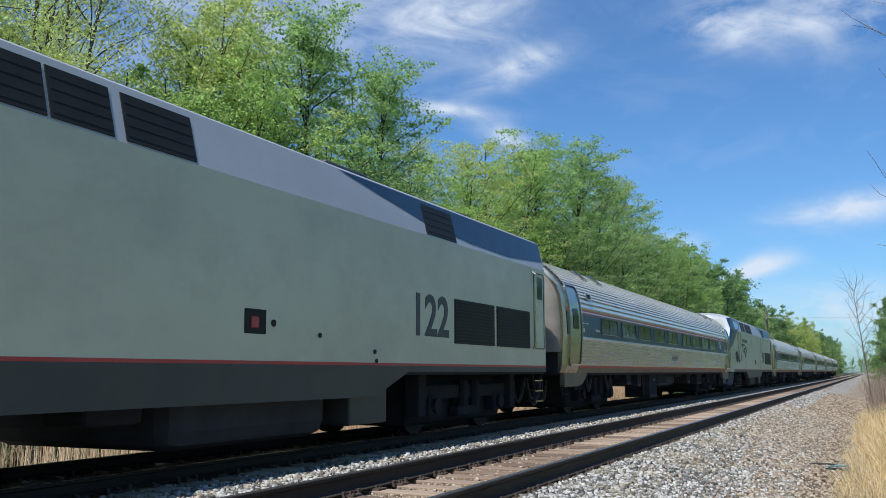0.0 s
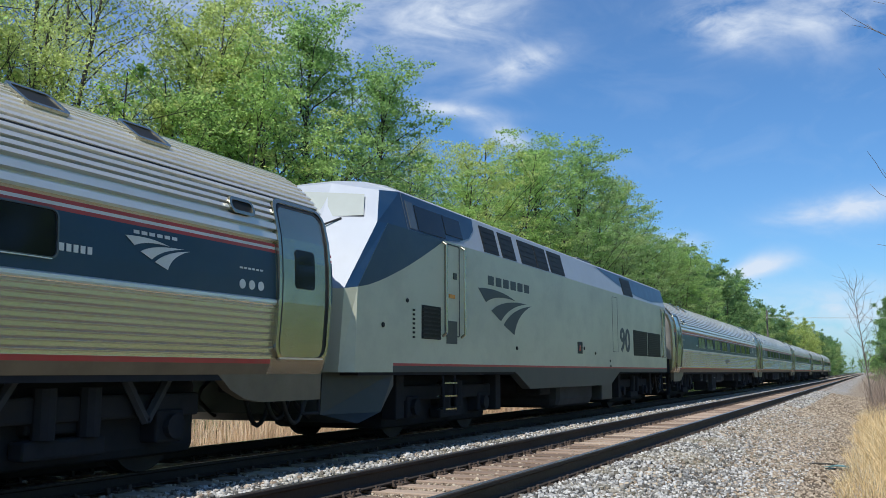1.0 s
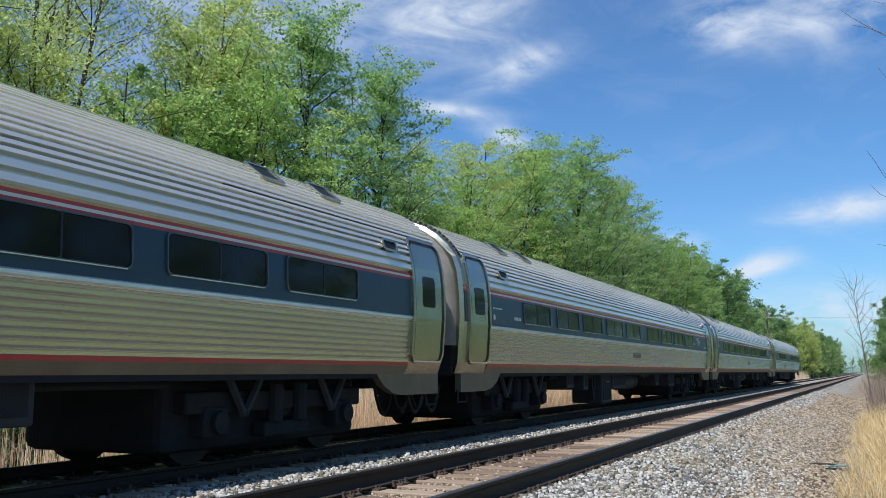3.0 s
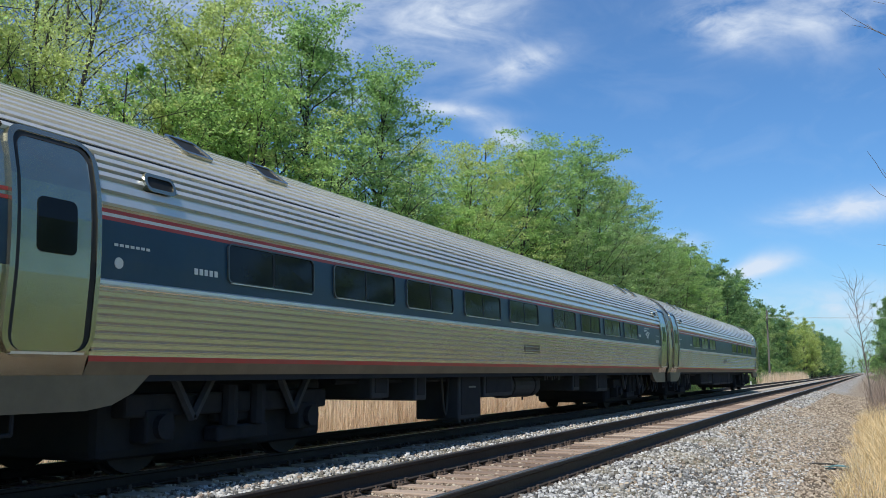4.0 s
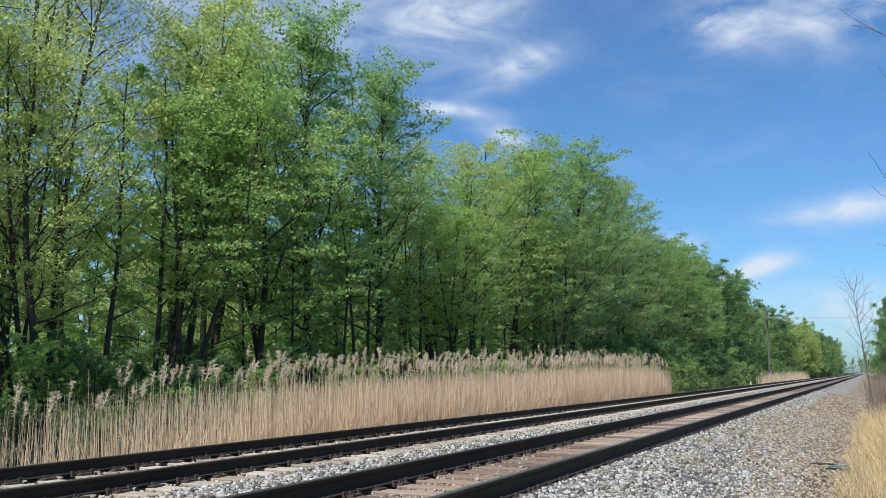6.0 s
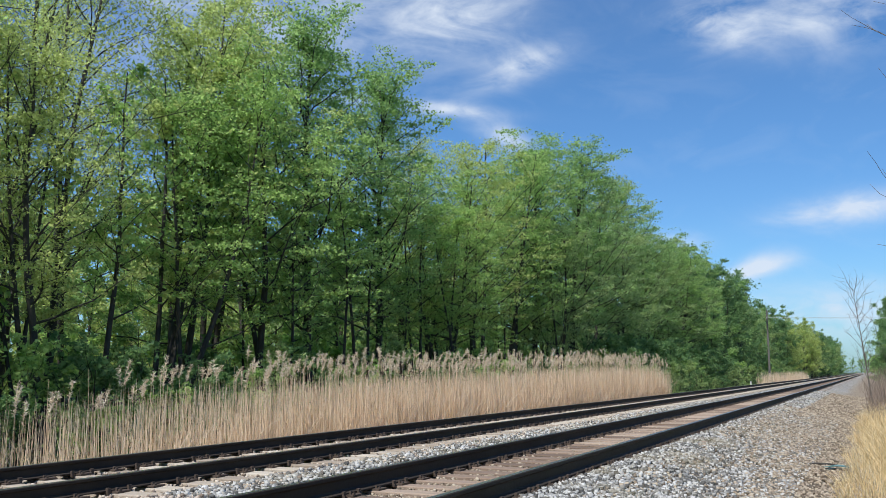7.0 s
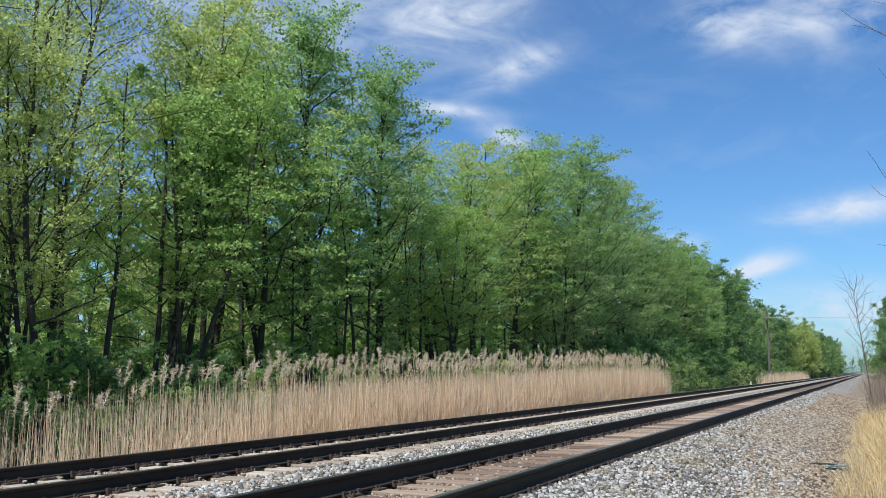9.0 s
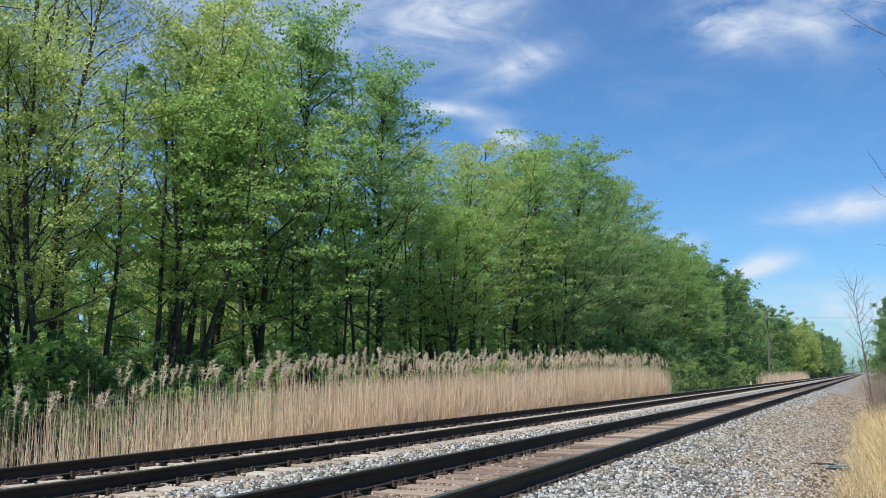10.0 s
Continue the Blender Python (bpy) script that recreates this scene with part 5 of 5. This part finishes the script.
def make_woods():
    rng = random.Random(11)
    lab = "broadleaf tree in fresh spring leaf at the woodland edge"
    near = [tree_kind("tree", lab, M["leaf"], seed=1, height=14.5, base=4.2, radius=4.4, leaves=21000, size=0.066, limbs=38, forks=2, keep=0.75),
            tree_kind("tree", lab, M["leaf"], seed=2, height=13.5, base=3.6, radius=4.3, leaves=21000, size=0.066, limbs=38, forks=3, trunk_r=0.13, keep=0.75),
            tree_kind("tree", "tall deep green broadleaf tree at the woodland edge", M["leaf_deep"], seed=3, height=15.5, base=3.6, radius=4.6, leaves=27000, size=0.066, limbs=44, forks=1, trunk_r=0.18, keep=0.75),
            tree_kind("tree", "slender broadleaf tree with yellow-green young leaves", M["leaf_young"], seed=4, height=14.5, base=4.4, radius=4.2, leaves=19000, size=0.060, limbs=38, forks=2, keep=0.75),
            tree_kind("tree", "grey-green broadleaf tree with drooping sprays", M["leaf_pale"], seed=5, height=13, base=2.0, radius=4.3, leaves=22000, size=0.066, limbs=40, forks=2, keep=0.75)]
    sparse = [tree_kind("tree", "half-bare tree with yellow-green buds and open branches", M["leaf_young"], seed=7, height=16.5, base=4.5, radius=4.2, leaves=17000, size=0.045, limbs=44, forks=2, keep=0.7, spread=0.5, trunk_r=0.11)]
    mid = [tree_kind("tree", lab, m, seed=20 + i, height=h, base=0.5, radius=4.6, leaves=3800, size=0.125, limbs=24, forks=1, sides=4)
           for i, (m, h) in enumerate(((M["leaf"], 14.5), (M["leaf_deep"], 15.5), (M["leaf_deep"], 14.0), (M["leaf_pale"], 13.5)))]
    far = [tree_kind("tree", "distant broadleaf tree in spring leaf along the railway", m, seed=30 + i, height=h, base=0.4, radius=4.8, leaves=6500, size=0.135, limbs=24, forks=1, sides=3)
           for i, (m, h) in enumerate(((M["leaf_deep"], 14.5), (M["leaf_shade"], 15), (M["leaf_shade"], 14.0), (M["leaf_pale"], 13.5)))]
    sunny = [tree_kind("tree", "distant yellow-green tree beyond the clearing", M["leaf_young"], seed=36 + i, height=h, base=0.4, radius=5.0, leaves=6500, size=0.135, limbs=24, forks=1, sides=3)
             for i, h in enumerate((14.0, 15.0))]
    mass = [tree_kind("tree", "distant broadleaf tree in spring leaf along the railway", m, seed=60 + i, height=h, base=0.8, radius=4.6, leaves=900, size=0.32, limbs=9, forks=1, sides=3)
            for i, (m, h) in enumerate(((M["leaf"], 14.5), (M["leaf_deep"], 15), (M["leaf_deep"], 14.0), (M["leaf_pale"], 13.5)))]
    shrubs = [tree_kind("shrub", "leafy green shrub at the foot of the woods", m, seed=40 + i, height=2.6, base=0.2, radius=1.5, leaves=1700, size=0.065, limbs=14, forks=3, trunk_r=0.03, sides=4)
              for i, m in enumerate((M["leaf"], M["leaf_shade"], M["leaf_pale"]))]
    slim = [tree_kind("tree", "slim understory tree with a thin trunk", m, seed=50 + i, height=9.5, base=3.2, radius=1.7, leaves=1900, size=0.065, limbs=14, forks=1 + i % 2, trunk_r=0.085, sides=5)
            for i, m in enumerate((M["leaf"], M["leaf_young"], M["leaf"]))]
    # Sunlight inside the woods is put into these trees' yellow-green leaf colour.
    inner = [tree_kind("tree", "slender woodland tree, leaves coloured as if sunlit", M["leaf_young"], seed=56 + i, height=12.5, base=2.5, radius=4.0, leaves=4200, size=0.11, limbs=22, forks=1, sides=4)
             for i in range(3)]

    def edge_x(y):
        return float(np.interp(y, [60, 190, 235, 300, 420], [-18.6, -18.0, -15.4, -14.2, -13.6]))

    def edge_h(y):
        return float(np.interp(y, [20, 60, 82, 120, 160, 200, 420], [1.0, 1.03, 1.13, 1.08, 0.97, 0.90, 0.92]))
    # front row: the trees that stand out along the edge, then the rows behind it
    for x, y, ob, grow in ((-18.6, 28.6, near[2], 0.98), (-18.4, 33.6, near[2], 0.95), (-19.5, 40.5, sparse[0], 0.84), (-19.0, 40.6, near[0], 0.84), (-20.2, 38.9, sparse[0], 0.88), (-18.6, 44.5, near[3], 1.07), (-17.4, 38.5, near[1], 0.72),
                           (-18.8, 49.5, near[0], 1.08), (-17.2, 54.0, near[4], 0.85), (-19.2, 55.5, near[2], 1.06), (-18.4, 60.5, near[2], 1.12), (-18.6, 66.5, near[4], 1.28),
                           # The young-leaf tree at y 15.5 puts a sunlit clump into leaf colour.
                           (-18.2, 5.0, near[3], 1.0), (-17.8, 9.5, near[0], 0.9), (-19.4, 12.5, sparse[0], 1.0), (-17.4, 15.5, near[3], 0.74), (-19.6, 17.5, sparse[0], 1.04),
                           (-18.0, 20.5, near[1], 0.78), (-19.8, 22.5, near[3], 1.08), (-18.2, 25.0, near[0], 0.86)):
        t = copy_thing(ob, pose(x, y, -0.95, 0, 0, rng.uniform(0, 360)))
        t.scale = (grow * rng.uniform(0.95, 1.1), grow * rng.uniform(0.95, 1.1), grow)
    y = 71.0
    while y < 104:
        place([near[2], near[4], near[2], near[0]], rng, -18.5 + rng.uniform(-1.2, 1.0), y, edge_h(y))
        y += rng.uniform(4.0, 5.2)
    y = 3.0
    while y < 62:
        place(slim, rng, -19.0 + rng.uniform(-2.5, 1.8), y, rng.uniform(0.8, 1.2))
        y += rng.uniform(1.0, 2.2)
    y = 4.0
    while y < 100:
        place((near[3:4] + sparse * 3) if y < 30 else mid, rng, -24.0 + rng.uniform(-1.5, 1.5), y, 1.08 if y < 30 else 0.95 * edge_h(y))
        y += rng.uniform(4.0, 5.5)
    spots, deep = [], []
    y = -4.0
    while y < 100:
        spots += [(-28.5 + rng.uniform(-1.5, 1.5), y, 0.55), (-33.5 + rng.uniform(-2, 2), y + 2, 0.65)]
        deep += [(-39.5 + rng.uniform(-2, 2), y, 0.9), (-41 + rng.uniform(-2, 2), y + 2, 0.5), (-43 + rng.uniform(-2, 2), y + 1, 0.6), (-46 + rng.uniform(-2, 2), y + 2, 0.9), (-50 + rng.uniform(-2, 2), y, 0.8)]
        y += rng.uniform(4.0, 5.0)
    thicket("inner_woods", mid + inner, spots, "shaded inner woodland of leafy trees, some coloured as if sunlit", 3)
    y = 103.0
    while y < 425:
        place(far if y < 205 or y > 275 else sunny, rng, edge_x(y) + rng.uniform(-1.2, 1.0), y, edge_h(y) * rng.uniform(0.9, 1.08))
        y += rng.uniform(3.0, 4.2)
    spots = deep
    y = 100.0
    while y < 425:
        spots += [(edge_x(y) - 6.5 + rng.uniform(-2, 1.5), y + 2, 0.95 * edge_h(y)), (edge_x(y) - 13 + rng.uniform(-2, 2), y + 1, 0.9 * edge_h(y))]
        y += rng.uniform(4.5, 6.0) * (1.15 if y < 250 else 2.2)
    thicket("horizon_woods", far, [(x + rng.uniform(-1.5, 1.5), 640 + rng.uniform(-15, 25), rng.uniform(0.6, 0.9)) for x in range(-70, 40, 3)], "low green woods across the far end of the line", 9)
    # the other side of the line, beyond the gravel, and behind the viewer
    y = 235.0
    while y < 620:
        spots += [(6.4 + rng.uniform(-0.8, 0.8) + (y - 150) * 0.006, y, 0.95), (12 + rng.uniform(-1, 1), y + 3, 1.1)]
        y += rng.uniform(6, 9)
    y = -90.0
    while y < 235:
        if y > 150:
            place(far, rng, 4.6 + rng.uniform(-0.5, 0.7), y, 1.0)
            place(shrubs, rng, 1.6 + rng.uniform(-0.3, 0.8), y + 2, 1.8)
        spots += [(9.0 + rng.uniform(-0.8, 1.5), y, 0.75), (15.5 + rng.uniform(-1, 1), y + 3, 0.9)]
        if y < 0:
            spots += [(-19 + rng.uniform(-2, 1), y, 1.0), (-27 + rng.uniform(-2, 1), y + 2, 1.0)]
        y += rng.uniform(6, 8.5)
    thicket("distant_woods", mass, spots, "distant green woods on both sides of the railway", 4)
    y = 6.0
    while y < 190:
        place(shrubs, rng, -15.6 + rng.uniform(-0.8, 0.6), y, rng.uniform(0.7, 1.15) if y < 58 else rng.uniform(0.9, 1.5))
        if y > 58:
            place(shrubs[1:2], rng, -16.5 + rng.uniform(-0.8, 0.8), y + 0.4, rng.uniform(1.3, 2.0))
            place(shrubs[1:], rng, -13.6 + rng.uniform(-0.9, 0.6), y + 0.8, rng.uniform(0.5, 0.95))
        y += rng.uniform(1.2, 2.0) * (1 if y < 110 else 1.7)
    y = 0.0
    while y < 62:
        place(inner, rng, -31.0 + rng.uniform(-1.5, 1.5), y, rng.uniform(0.35, 0.5))
        place(inner, rng, -36.0 + rng.uniform(-1.5, 1.5), y + 1, rng.uniform(0.4, 0.55))
        place(shrubs, rng, -21.5 + rng.uniform(-1.5, 1.5), y, rng.uniform(0.9, 1.5))
        place(shrubs, rng, -26.0 + rng.uniform(-1.5, 1.5), y + 1, rng.uniform(1.0, 1.7))
        y += rng.uniform(1.8, 2.8)
    # low green undergrowth behind the thin end of the reeds
    y = 5.5
    while y < 22:
        place(shrubs, rng, -14.3 + rng.uniform(-0.7, 0.5), y, rng.uniform(0.35, 0.62))
        y += rng.uniform(0.5, 0.9)
    # one of each kind stays behind, out in the woods
    for i, ob in enumerate(near + sparse + mid + far + sunny + inner + mass + shrubs + slim):
        ob.location = (-42 - 3 * (i % 3), 8 + 6 * i, -0.95)


def blades(name, n, x_fn, y_fn, h_fn, mat, label, seed, width=0.006, lean=0.10, z_fn=None, segs=2, cat="", curl=0.0):
    """Upright stems or blades as thin crossed strips, one island each."""
    rng = np.random.default_rng(seed)
    y = y_fn(rng, n)
    x = x_fn(rng, n, y)
    h = h_fn(rng, n, x, y)
    z = z_fn(x, y)
    d = rng.normal(0, lean, (n, 2))
    a = rng.uniform(0, 3.14, n)
    w = np.stack([np.cos(a), np.sin(a)], 1) * width * rng.uniform(0.7, 1.4, (n, 1))
    V, levels = [], segs + 1
    for i in range(levels):
        t = i / segs
        c = np.stack([x + d[:, 0] * h * t * (1 + curl * t), y + d[:, 1] * h * t * (1 + curl * t), z + h * t * (1 - 0.25 * curl * t)], 1)
        k = 1 - 0.75 * t
        off = np.concatenate([w * k, np.zeros((n, 1))], 1)
        V += [c - off, c + off]
    V = np.stack(V, 1)
    Q = np.array([[2 * i, 2 * i + 1, 2 * i + 3, 2 * i + 2] for i in range(segs)])
    q = (Q[None] + (2 * levels) * np.arange(n)[:, None, None]).reshape(-1, 4)
    ob = raw_mesh(name, V.reshape(-1, 3), q, mat, label, cat)
    tip = np.stack([x + d[:, 0] * h * (1 + curl), y + d[:, 1] * h * (1 + curl), z + h * (1 - 0.25 * curl)], 1)
    return ob, tip, d


def reed_top(y):
    return np.interp(y, [4, 8, 10.5, 13, 17, 30, 50, 62], [-0.05, 0.12, 0.36, 0.72, 0.95, 1.2, 1.55, 1.40])


def make_reeds():
    ground = -0.95

    def ys(rng, n):
        # thin at the near end, dense further along
        y = 5 + 55.5 * rng.uniform(0, 1, 4 * n) ** 1.25
        return y[rng.uniform(0, 1, 4 * n) < np.interp(y, [5, 9, 12, 17, 24], [0.04, 0.08, 0.22, 0.6, 1.0])][:n]

    def xs(rng, n, y):
        return -11.2 - 2.6 * rng.uniform(0, 1, n) ** 1.3 - 0.012 * (y - 10)

    def hs(rng, n, x, y):
        clump = 0.10 * np.sin(y * 2.1 + 3 * np.sin(y * 0.7)) + 0.07 * np.sin(y * 5.3 + x * 3)
        k = 0.60 + 0.32 * rng.beta(2.2, 1.8, n)
        k = np.where(rng.uniform(0, 1, n) < 0.055, rng.uniform(0.92, 1.14, n), k)
        return (reed_top(y) + 0.1 + clump - ground) * k
    reeds, tip, d = blades("reed_bed", 20000, xs, ys, hs, M["reed"], "dense bed of tall dry straw-coloured reeds", 3, 0.0062, 0.05, lambda x, y: np.full(len(x), ground), 2, "reeds")
    blades("reed_leaf", 9000, xs, ys, lambda r, n, x, y: (reed_top(y) - ground) * r.uniform(0.3, 0.8, n), M["reed"], "dry bent leaves among the reeds", 4, 0.009, 0.20, lambda x, y: np.full(len(x), ground), 3, "reeds", 0.6)
    # feathery plumes on the tallest stems
    rng = np.random.default_rng(8)
    tall = tip[(tip[:, 2] > reed_top(tip[:, 1]) - 0.04) & (rng.uniform(0, 1, len(tip)) < np.interp(tip[:, 1], [8, 14, 25, 60], [0.5, 0.45, 0.5, 0.6]))]
    per = 90
    n = len(tall) * per
    t = rng.uniform(-0.6, 0.4, n)
    c = np.repeat(tall, per, 0)
    drift = np.repeat(rng.normal((0.02, 0.06), 0.07, (len(tall), 2)), per, 0)
    ln = np.repeat(rng.uniform(0.20, 0.40, len(tall)), per)
    c = c + np.stack([drift[:, 0] * (t + 0.5), drift[:, 1] * (t + 0.5), t * ln], 1)
    a = rng.normal(0, 1, (n, 3)) * [1, 1, 0.5] + [0, 0, 0.8]
    a /= np.linalg.norm(a, axis=1)[:, None]
    b = np.cross(a, rng.normal(0, 1, (n, 3)))
    b /= np.linalg.norm(b, axis=1)[:, None]
    s = 0.052 * rng.uniform(0.5, 1.3, (n, 1)) * (1.1 - 0.8 * np.abs(t))[:, None]
    v = np.stack([c - b * s * 0.11, c + a * s * 1.2 - b * s * 0.06, c + a * s * 1.5 + b * s * 0.06, c + b * s * 0.11], 1).reshape(-1, 3)
    raw_mesh("reed_plume", v, np.arange(4 * n).reshape(-1, 4), M["plume"], "feathery tan reed plumes", "reeds")
    # a second, far stand
    blades("far_reeds", 2500, lambda r, n, y: r.uniform(-12.5, -10.8, n), lambda r, n: r.uniform(115, 190, n), lambda r, n, x, y: r.uniform(0.9, 1.9, n), M["reed"], "distant stand of dry reeds beside the track", 6, 0.02, 0.08,
           lambda x, y: np.full(len(x), -0.85), 2, "reeds")


def make_verge():
    """Dry grass and dead brush on the camera's side of the line."""
    def gz(x, y):
        return np.interp(x, [-0.9, 0.4, 1.5, 3, 5], [-0.62, -0.60, -0.55, -0.45, -0.35])

    def gx(r, n, y):
        return -0.42 + 2.2 * r.uniform(0, 1, n) ** 1.4 + 0.12 * np.sin(y * 1.3)
    blades("dry_grass", 9000, gx, lambda r, n: 12 + 22 * r.uniform(0, 1, n) ** 1.2, lambda r, n, x, y: r.uniform(0.25, 0.80, n) * np.clip((x + 0.9) * 0.9, 0.25, 1.1), M["dry_grass"], "tufts of straw-yellow dry grass beside the gravel", 12, 0.004, 0.28, gz, 3, "grass", 0.5)
    blades("dead_brush", 2600, lambda r, n, y: -0.25 + 3.2 * r.uniform(0, 1, n) + (y - 30) * 0.004, lambda r, n: r.uniform(28, 70, n), lambda r, n, x, y: r.uniform(0.5, 2.0, n) * np.clip(x + 0.9, 0.3, 1.0), M["brush"], "tangle of dead brown brush stems", 13, 0.008, 0.18, gz, 3, "brush", 0.3)
    blades("verge_weeds", 3000, lambda r, n, y: r.uniform(-12.5, -10.2, n), lambda r, n: r.uniform(58, 120, n), lambda r, n, x, y: r.uniform(0.15, 0.6, n), M["leaf_pale"], "low green weeds beside the far track", 14, 0.015, 0.3, lambda x, y: np.full(len(x), -0.85), 2, "weeds", 0.5)


def bare_tree(name, label, seed, height, at, radius, r0, limbs, base):
    rng = random.Random(seed)
    thing = tagged(new(name), label, "tree")
    verts, quads = [], []
    st = branch_pts(rng, Vector((0, 0, -0.1)), Vector((-0.06, 0, 1)), height, 9, 0.018, 0.05)
    tube_run(verts, quads, st, [r0 * (1 - 0.1 * i) for i in range(10)], 6)
    v2, q2 = [], []
    for k in range(limbs):
        t = base + (0.96 - base) * (k + rng.random()) / limbs
        i = min(8, int(t * 9))
        p = st[i].lerp(st[i + 1], t * 9 - i)
        a = 2.4 * k
        limb = branch_pts(rng, p, Vector((math.cos(a), math.sin(a), 1.1)), radius * (1.1 - 0.6 * t), 5, 0.12, 0.08)
        tube_run(v2, q2, limb, [r0 * 0.32 * (1 - 0.17 * i) for i in range(6)], 4)
        for j in (2, 3, 4):
            sh = branch_pts(rng, limb[j], Vector((rng.gauss(0, 1), rng.gauss(0, 1), 0.9)), radius * 0.35, 3, 0.2, 0.05)
            tube_run(v2, q2, sh, [r0 * 0.16, r0 * 0.12, r0 * 0.09, 0.003], 3)
    from_mesh("trunk", quad_mesh("trunk", np.array([list(p) for p in verts]), np.array(quads)), M["twig"], thing, smooth=True)
    from_mesh("crown", quad_mesh("crown", np.array([list(p) for p in v2]), np.array(q2)), M["twig"], thing)
    thing.location = at
    return thing


# ---------------------------------------------------------------- small things along the line
def make_small():
    pole = tagged(new("utility_pole"), "weathered wooden utility pole at the edge of the woods", "utility pole")
    part("shaft", add_tube(bmesh.new(), (0, 0, -1), (0, 0, 9.6), 0.17, 10, 0.11), M["pole"], pole)
    arm = part("crossarm", box(-0.06, 0.06, -1.1, 1.1, 8.2, 8.35), M["pole"], pole)
    for y in (-1.0, 0.0, 1.0):
        part("insulator", add_tube(bmesh.new(), (0, y, 8.35), (0, y, 8.55), 0.05, 8), M["lens_clear"], arm)
    pole.location = (-12.9, 136, 0)
    for y in (-1.0, 0.0, 1.0):
        q = [(-12.9 + 45 * t, 136 + y, 8.55 - 0.5 * (1 - (2 * t - 1) ** 2)) for t in [i / 14 for i in range(15)]]
        tagged(part("power_line", path_tube(bmesh.new(), q, 0.011, 5), M["wire"]), "thin overhead wire that crosses the tracks", "power line", "overhead wires")
    post = tagged(part("marker_post", box(-0.05, 0.05, -0.05, 0.05, 0, 0.95, bevel=0.01), M["post"]), "short white wooden marker post beside the far track", "post")
    post.location = (-10.0, 88, -0.85)
    bm = bmesh.new()
    rng = random.Random(4)
    for k in range(3):
        pts = [(-0.30 + 0.14 * k, -0.10), (-0.12 + 0.16 * k, -0.13), (0.08 + 0.12 * k, 0.0), (-0.05 + 0.10 * k, 0.14), (-0.26 + 0.14 * k, 0.08)]
        va = [bm.verts.new((x, y, 0.02 * k + rng.uniform(0.0, 0.05))) for x, y in pts]
        vb = [bm.verts.new((v.co.x, v.co.y, v.co.z + 0.008)) for v in va]
        bm.faces.new(va), bm.faces.new(vb)
        for i in range(5):
            j = (i + 1) % 5
            bm.faces.new((va[i], va[j], vb[j], vb[i]))
    shard = tagged(part("plastic_scrap", bm, M["teal"]), "crumpled teal plastic scrap lying on the gravel", "litter")
    shard.location = (-0.62, 15.9, -0.545)
    st = branch_pts(random.Random(2), Vector((0, 0, 0)), Vector((1, 0.05, 0.02)), 0.75, 5, 0.06, 0)
    v, q = [], []
    tube_run(v, q, st, [0.018, 0.02, 0.018, 0.016, 0.014, 0.01], 6)
    stick = from_mesh("fallen_stick", quad_mesh("fallen_stick", np.array([list(p) for p in v]), np.array(q)), M["bark"], None, smooth=True)
    tagged(stick, "short dark fallen stick lying on the gravel", "stick")
    stick.location = (-1.0, 16.35, -0.505)
    bare_tree("bare_sapling", "slender bare sapling growing out of the dead brush", 5, 5.0, (0.02, 37, -0.62), 1.5, 0.034, 26, 0.22)
    bare_tree("bare_tree", "bare thin-branched tree beside the gravel verge", 9, 7.5, (1.15, 12.5, -0.6), 1.5, 0.035, 26, 0.3)


# ---------------------------------------------------------------- the place
make_ground()
make_bed()
WINDOWS_SHORT_FRONT = [(y, 1.58) for y in (3.15, 5.20, 7.15, 9.20, 11.25, 13.80, 15.82, 17.82, 19.83)]
WINDOWS_LONG_FRONT = [(y, 1.56) for y in (4.65, 6.65, 8.68, 10.67, 13.28, 15.33, 17.37, 19.40, 21.35)]
WINDOWS_EIGHT = [(y, 1.58) for y in (4.88, 6.88, 8.88, 10.94, 13.56, 15.58, 17.56, 19.55)]
CAFE = [(4.22, 1.56), (6.18, 1.58), (8.14, 1.58), (14.82, 1.55), (16.86, 1.53), (18.81, 1.58), (20.82, 1.58)]
TRAIN = []
place_u = 0.0
for kind, args in (("loco", ("silver-grey diesel locomotive with a red sill line and road number 122", "122")),
                   ("coach", ("fluted stainless coach with blue band behind the lead locomotive", WINDOWS_SHORT_FRONT, 1)),
                   ("loco", ("silver-grey diesel locomotive with a blue nose and road number 90", "90")),
                   ("coach", ("fluted stainless coach with blue band behind the second locomotive", WINDOWS_EIGHT, 2)),
                   ("coach", ("fluted stainless coach with a blue window band and red stripes", WINDOWS_LONG_FRONT, 3)),
                   ("coach", ("fluted stainless coach with a blue window band and red stripes", WINDOWS_SHORT_FRONT, 4)),
                   ("coach", ("fluted stainless coach with a blue window band near the rear", WINDOWS_SHORT_FRONT, 5)),
                   ("coach", ("fluted stainless rear coach with a long windowless blue stretch", CAFE, 6))):
    car = make_loco(*args) if kind == "loco" else make_coach(args[0], args[1], boxes=args[2], last=args[2] == 6, mark_ends=(args[2] == 3, args[2] not in (3, 6)))
    TRAIN.append((car, place_u))
    place_u += LOCO if kind == "loco" else COACH
make_woods()
make_reeds()
make_verge()
make_small()
make_stones()
make_track(FAR_TRACK, -2.0, 1, M["tie_dusty"], 0.78)
make_track(NEAR_TRACK, -2.2, 2, M["tie"])


def motions():
    for car, u in TRAIN:
        rows = [(0.5 * i, pose(FAR_TRACK, TRAIN_START + u + TRAIN_SPEED * 0.5 * i, 0)) for i in range(21)]
        walk(car, rows)


motions()
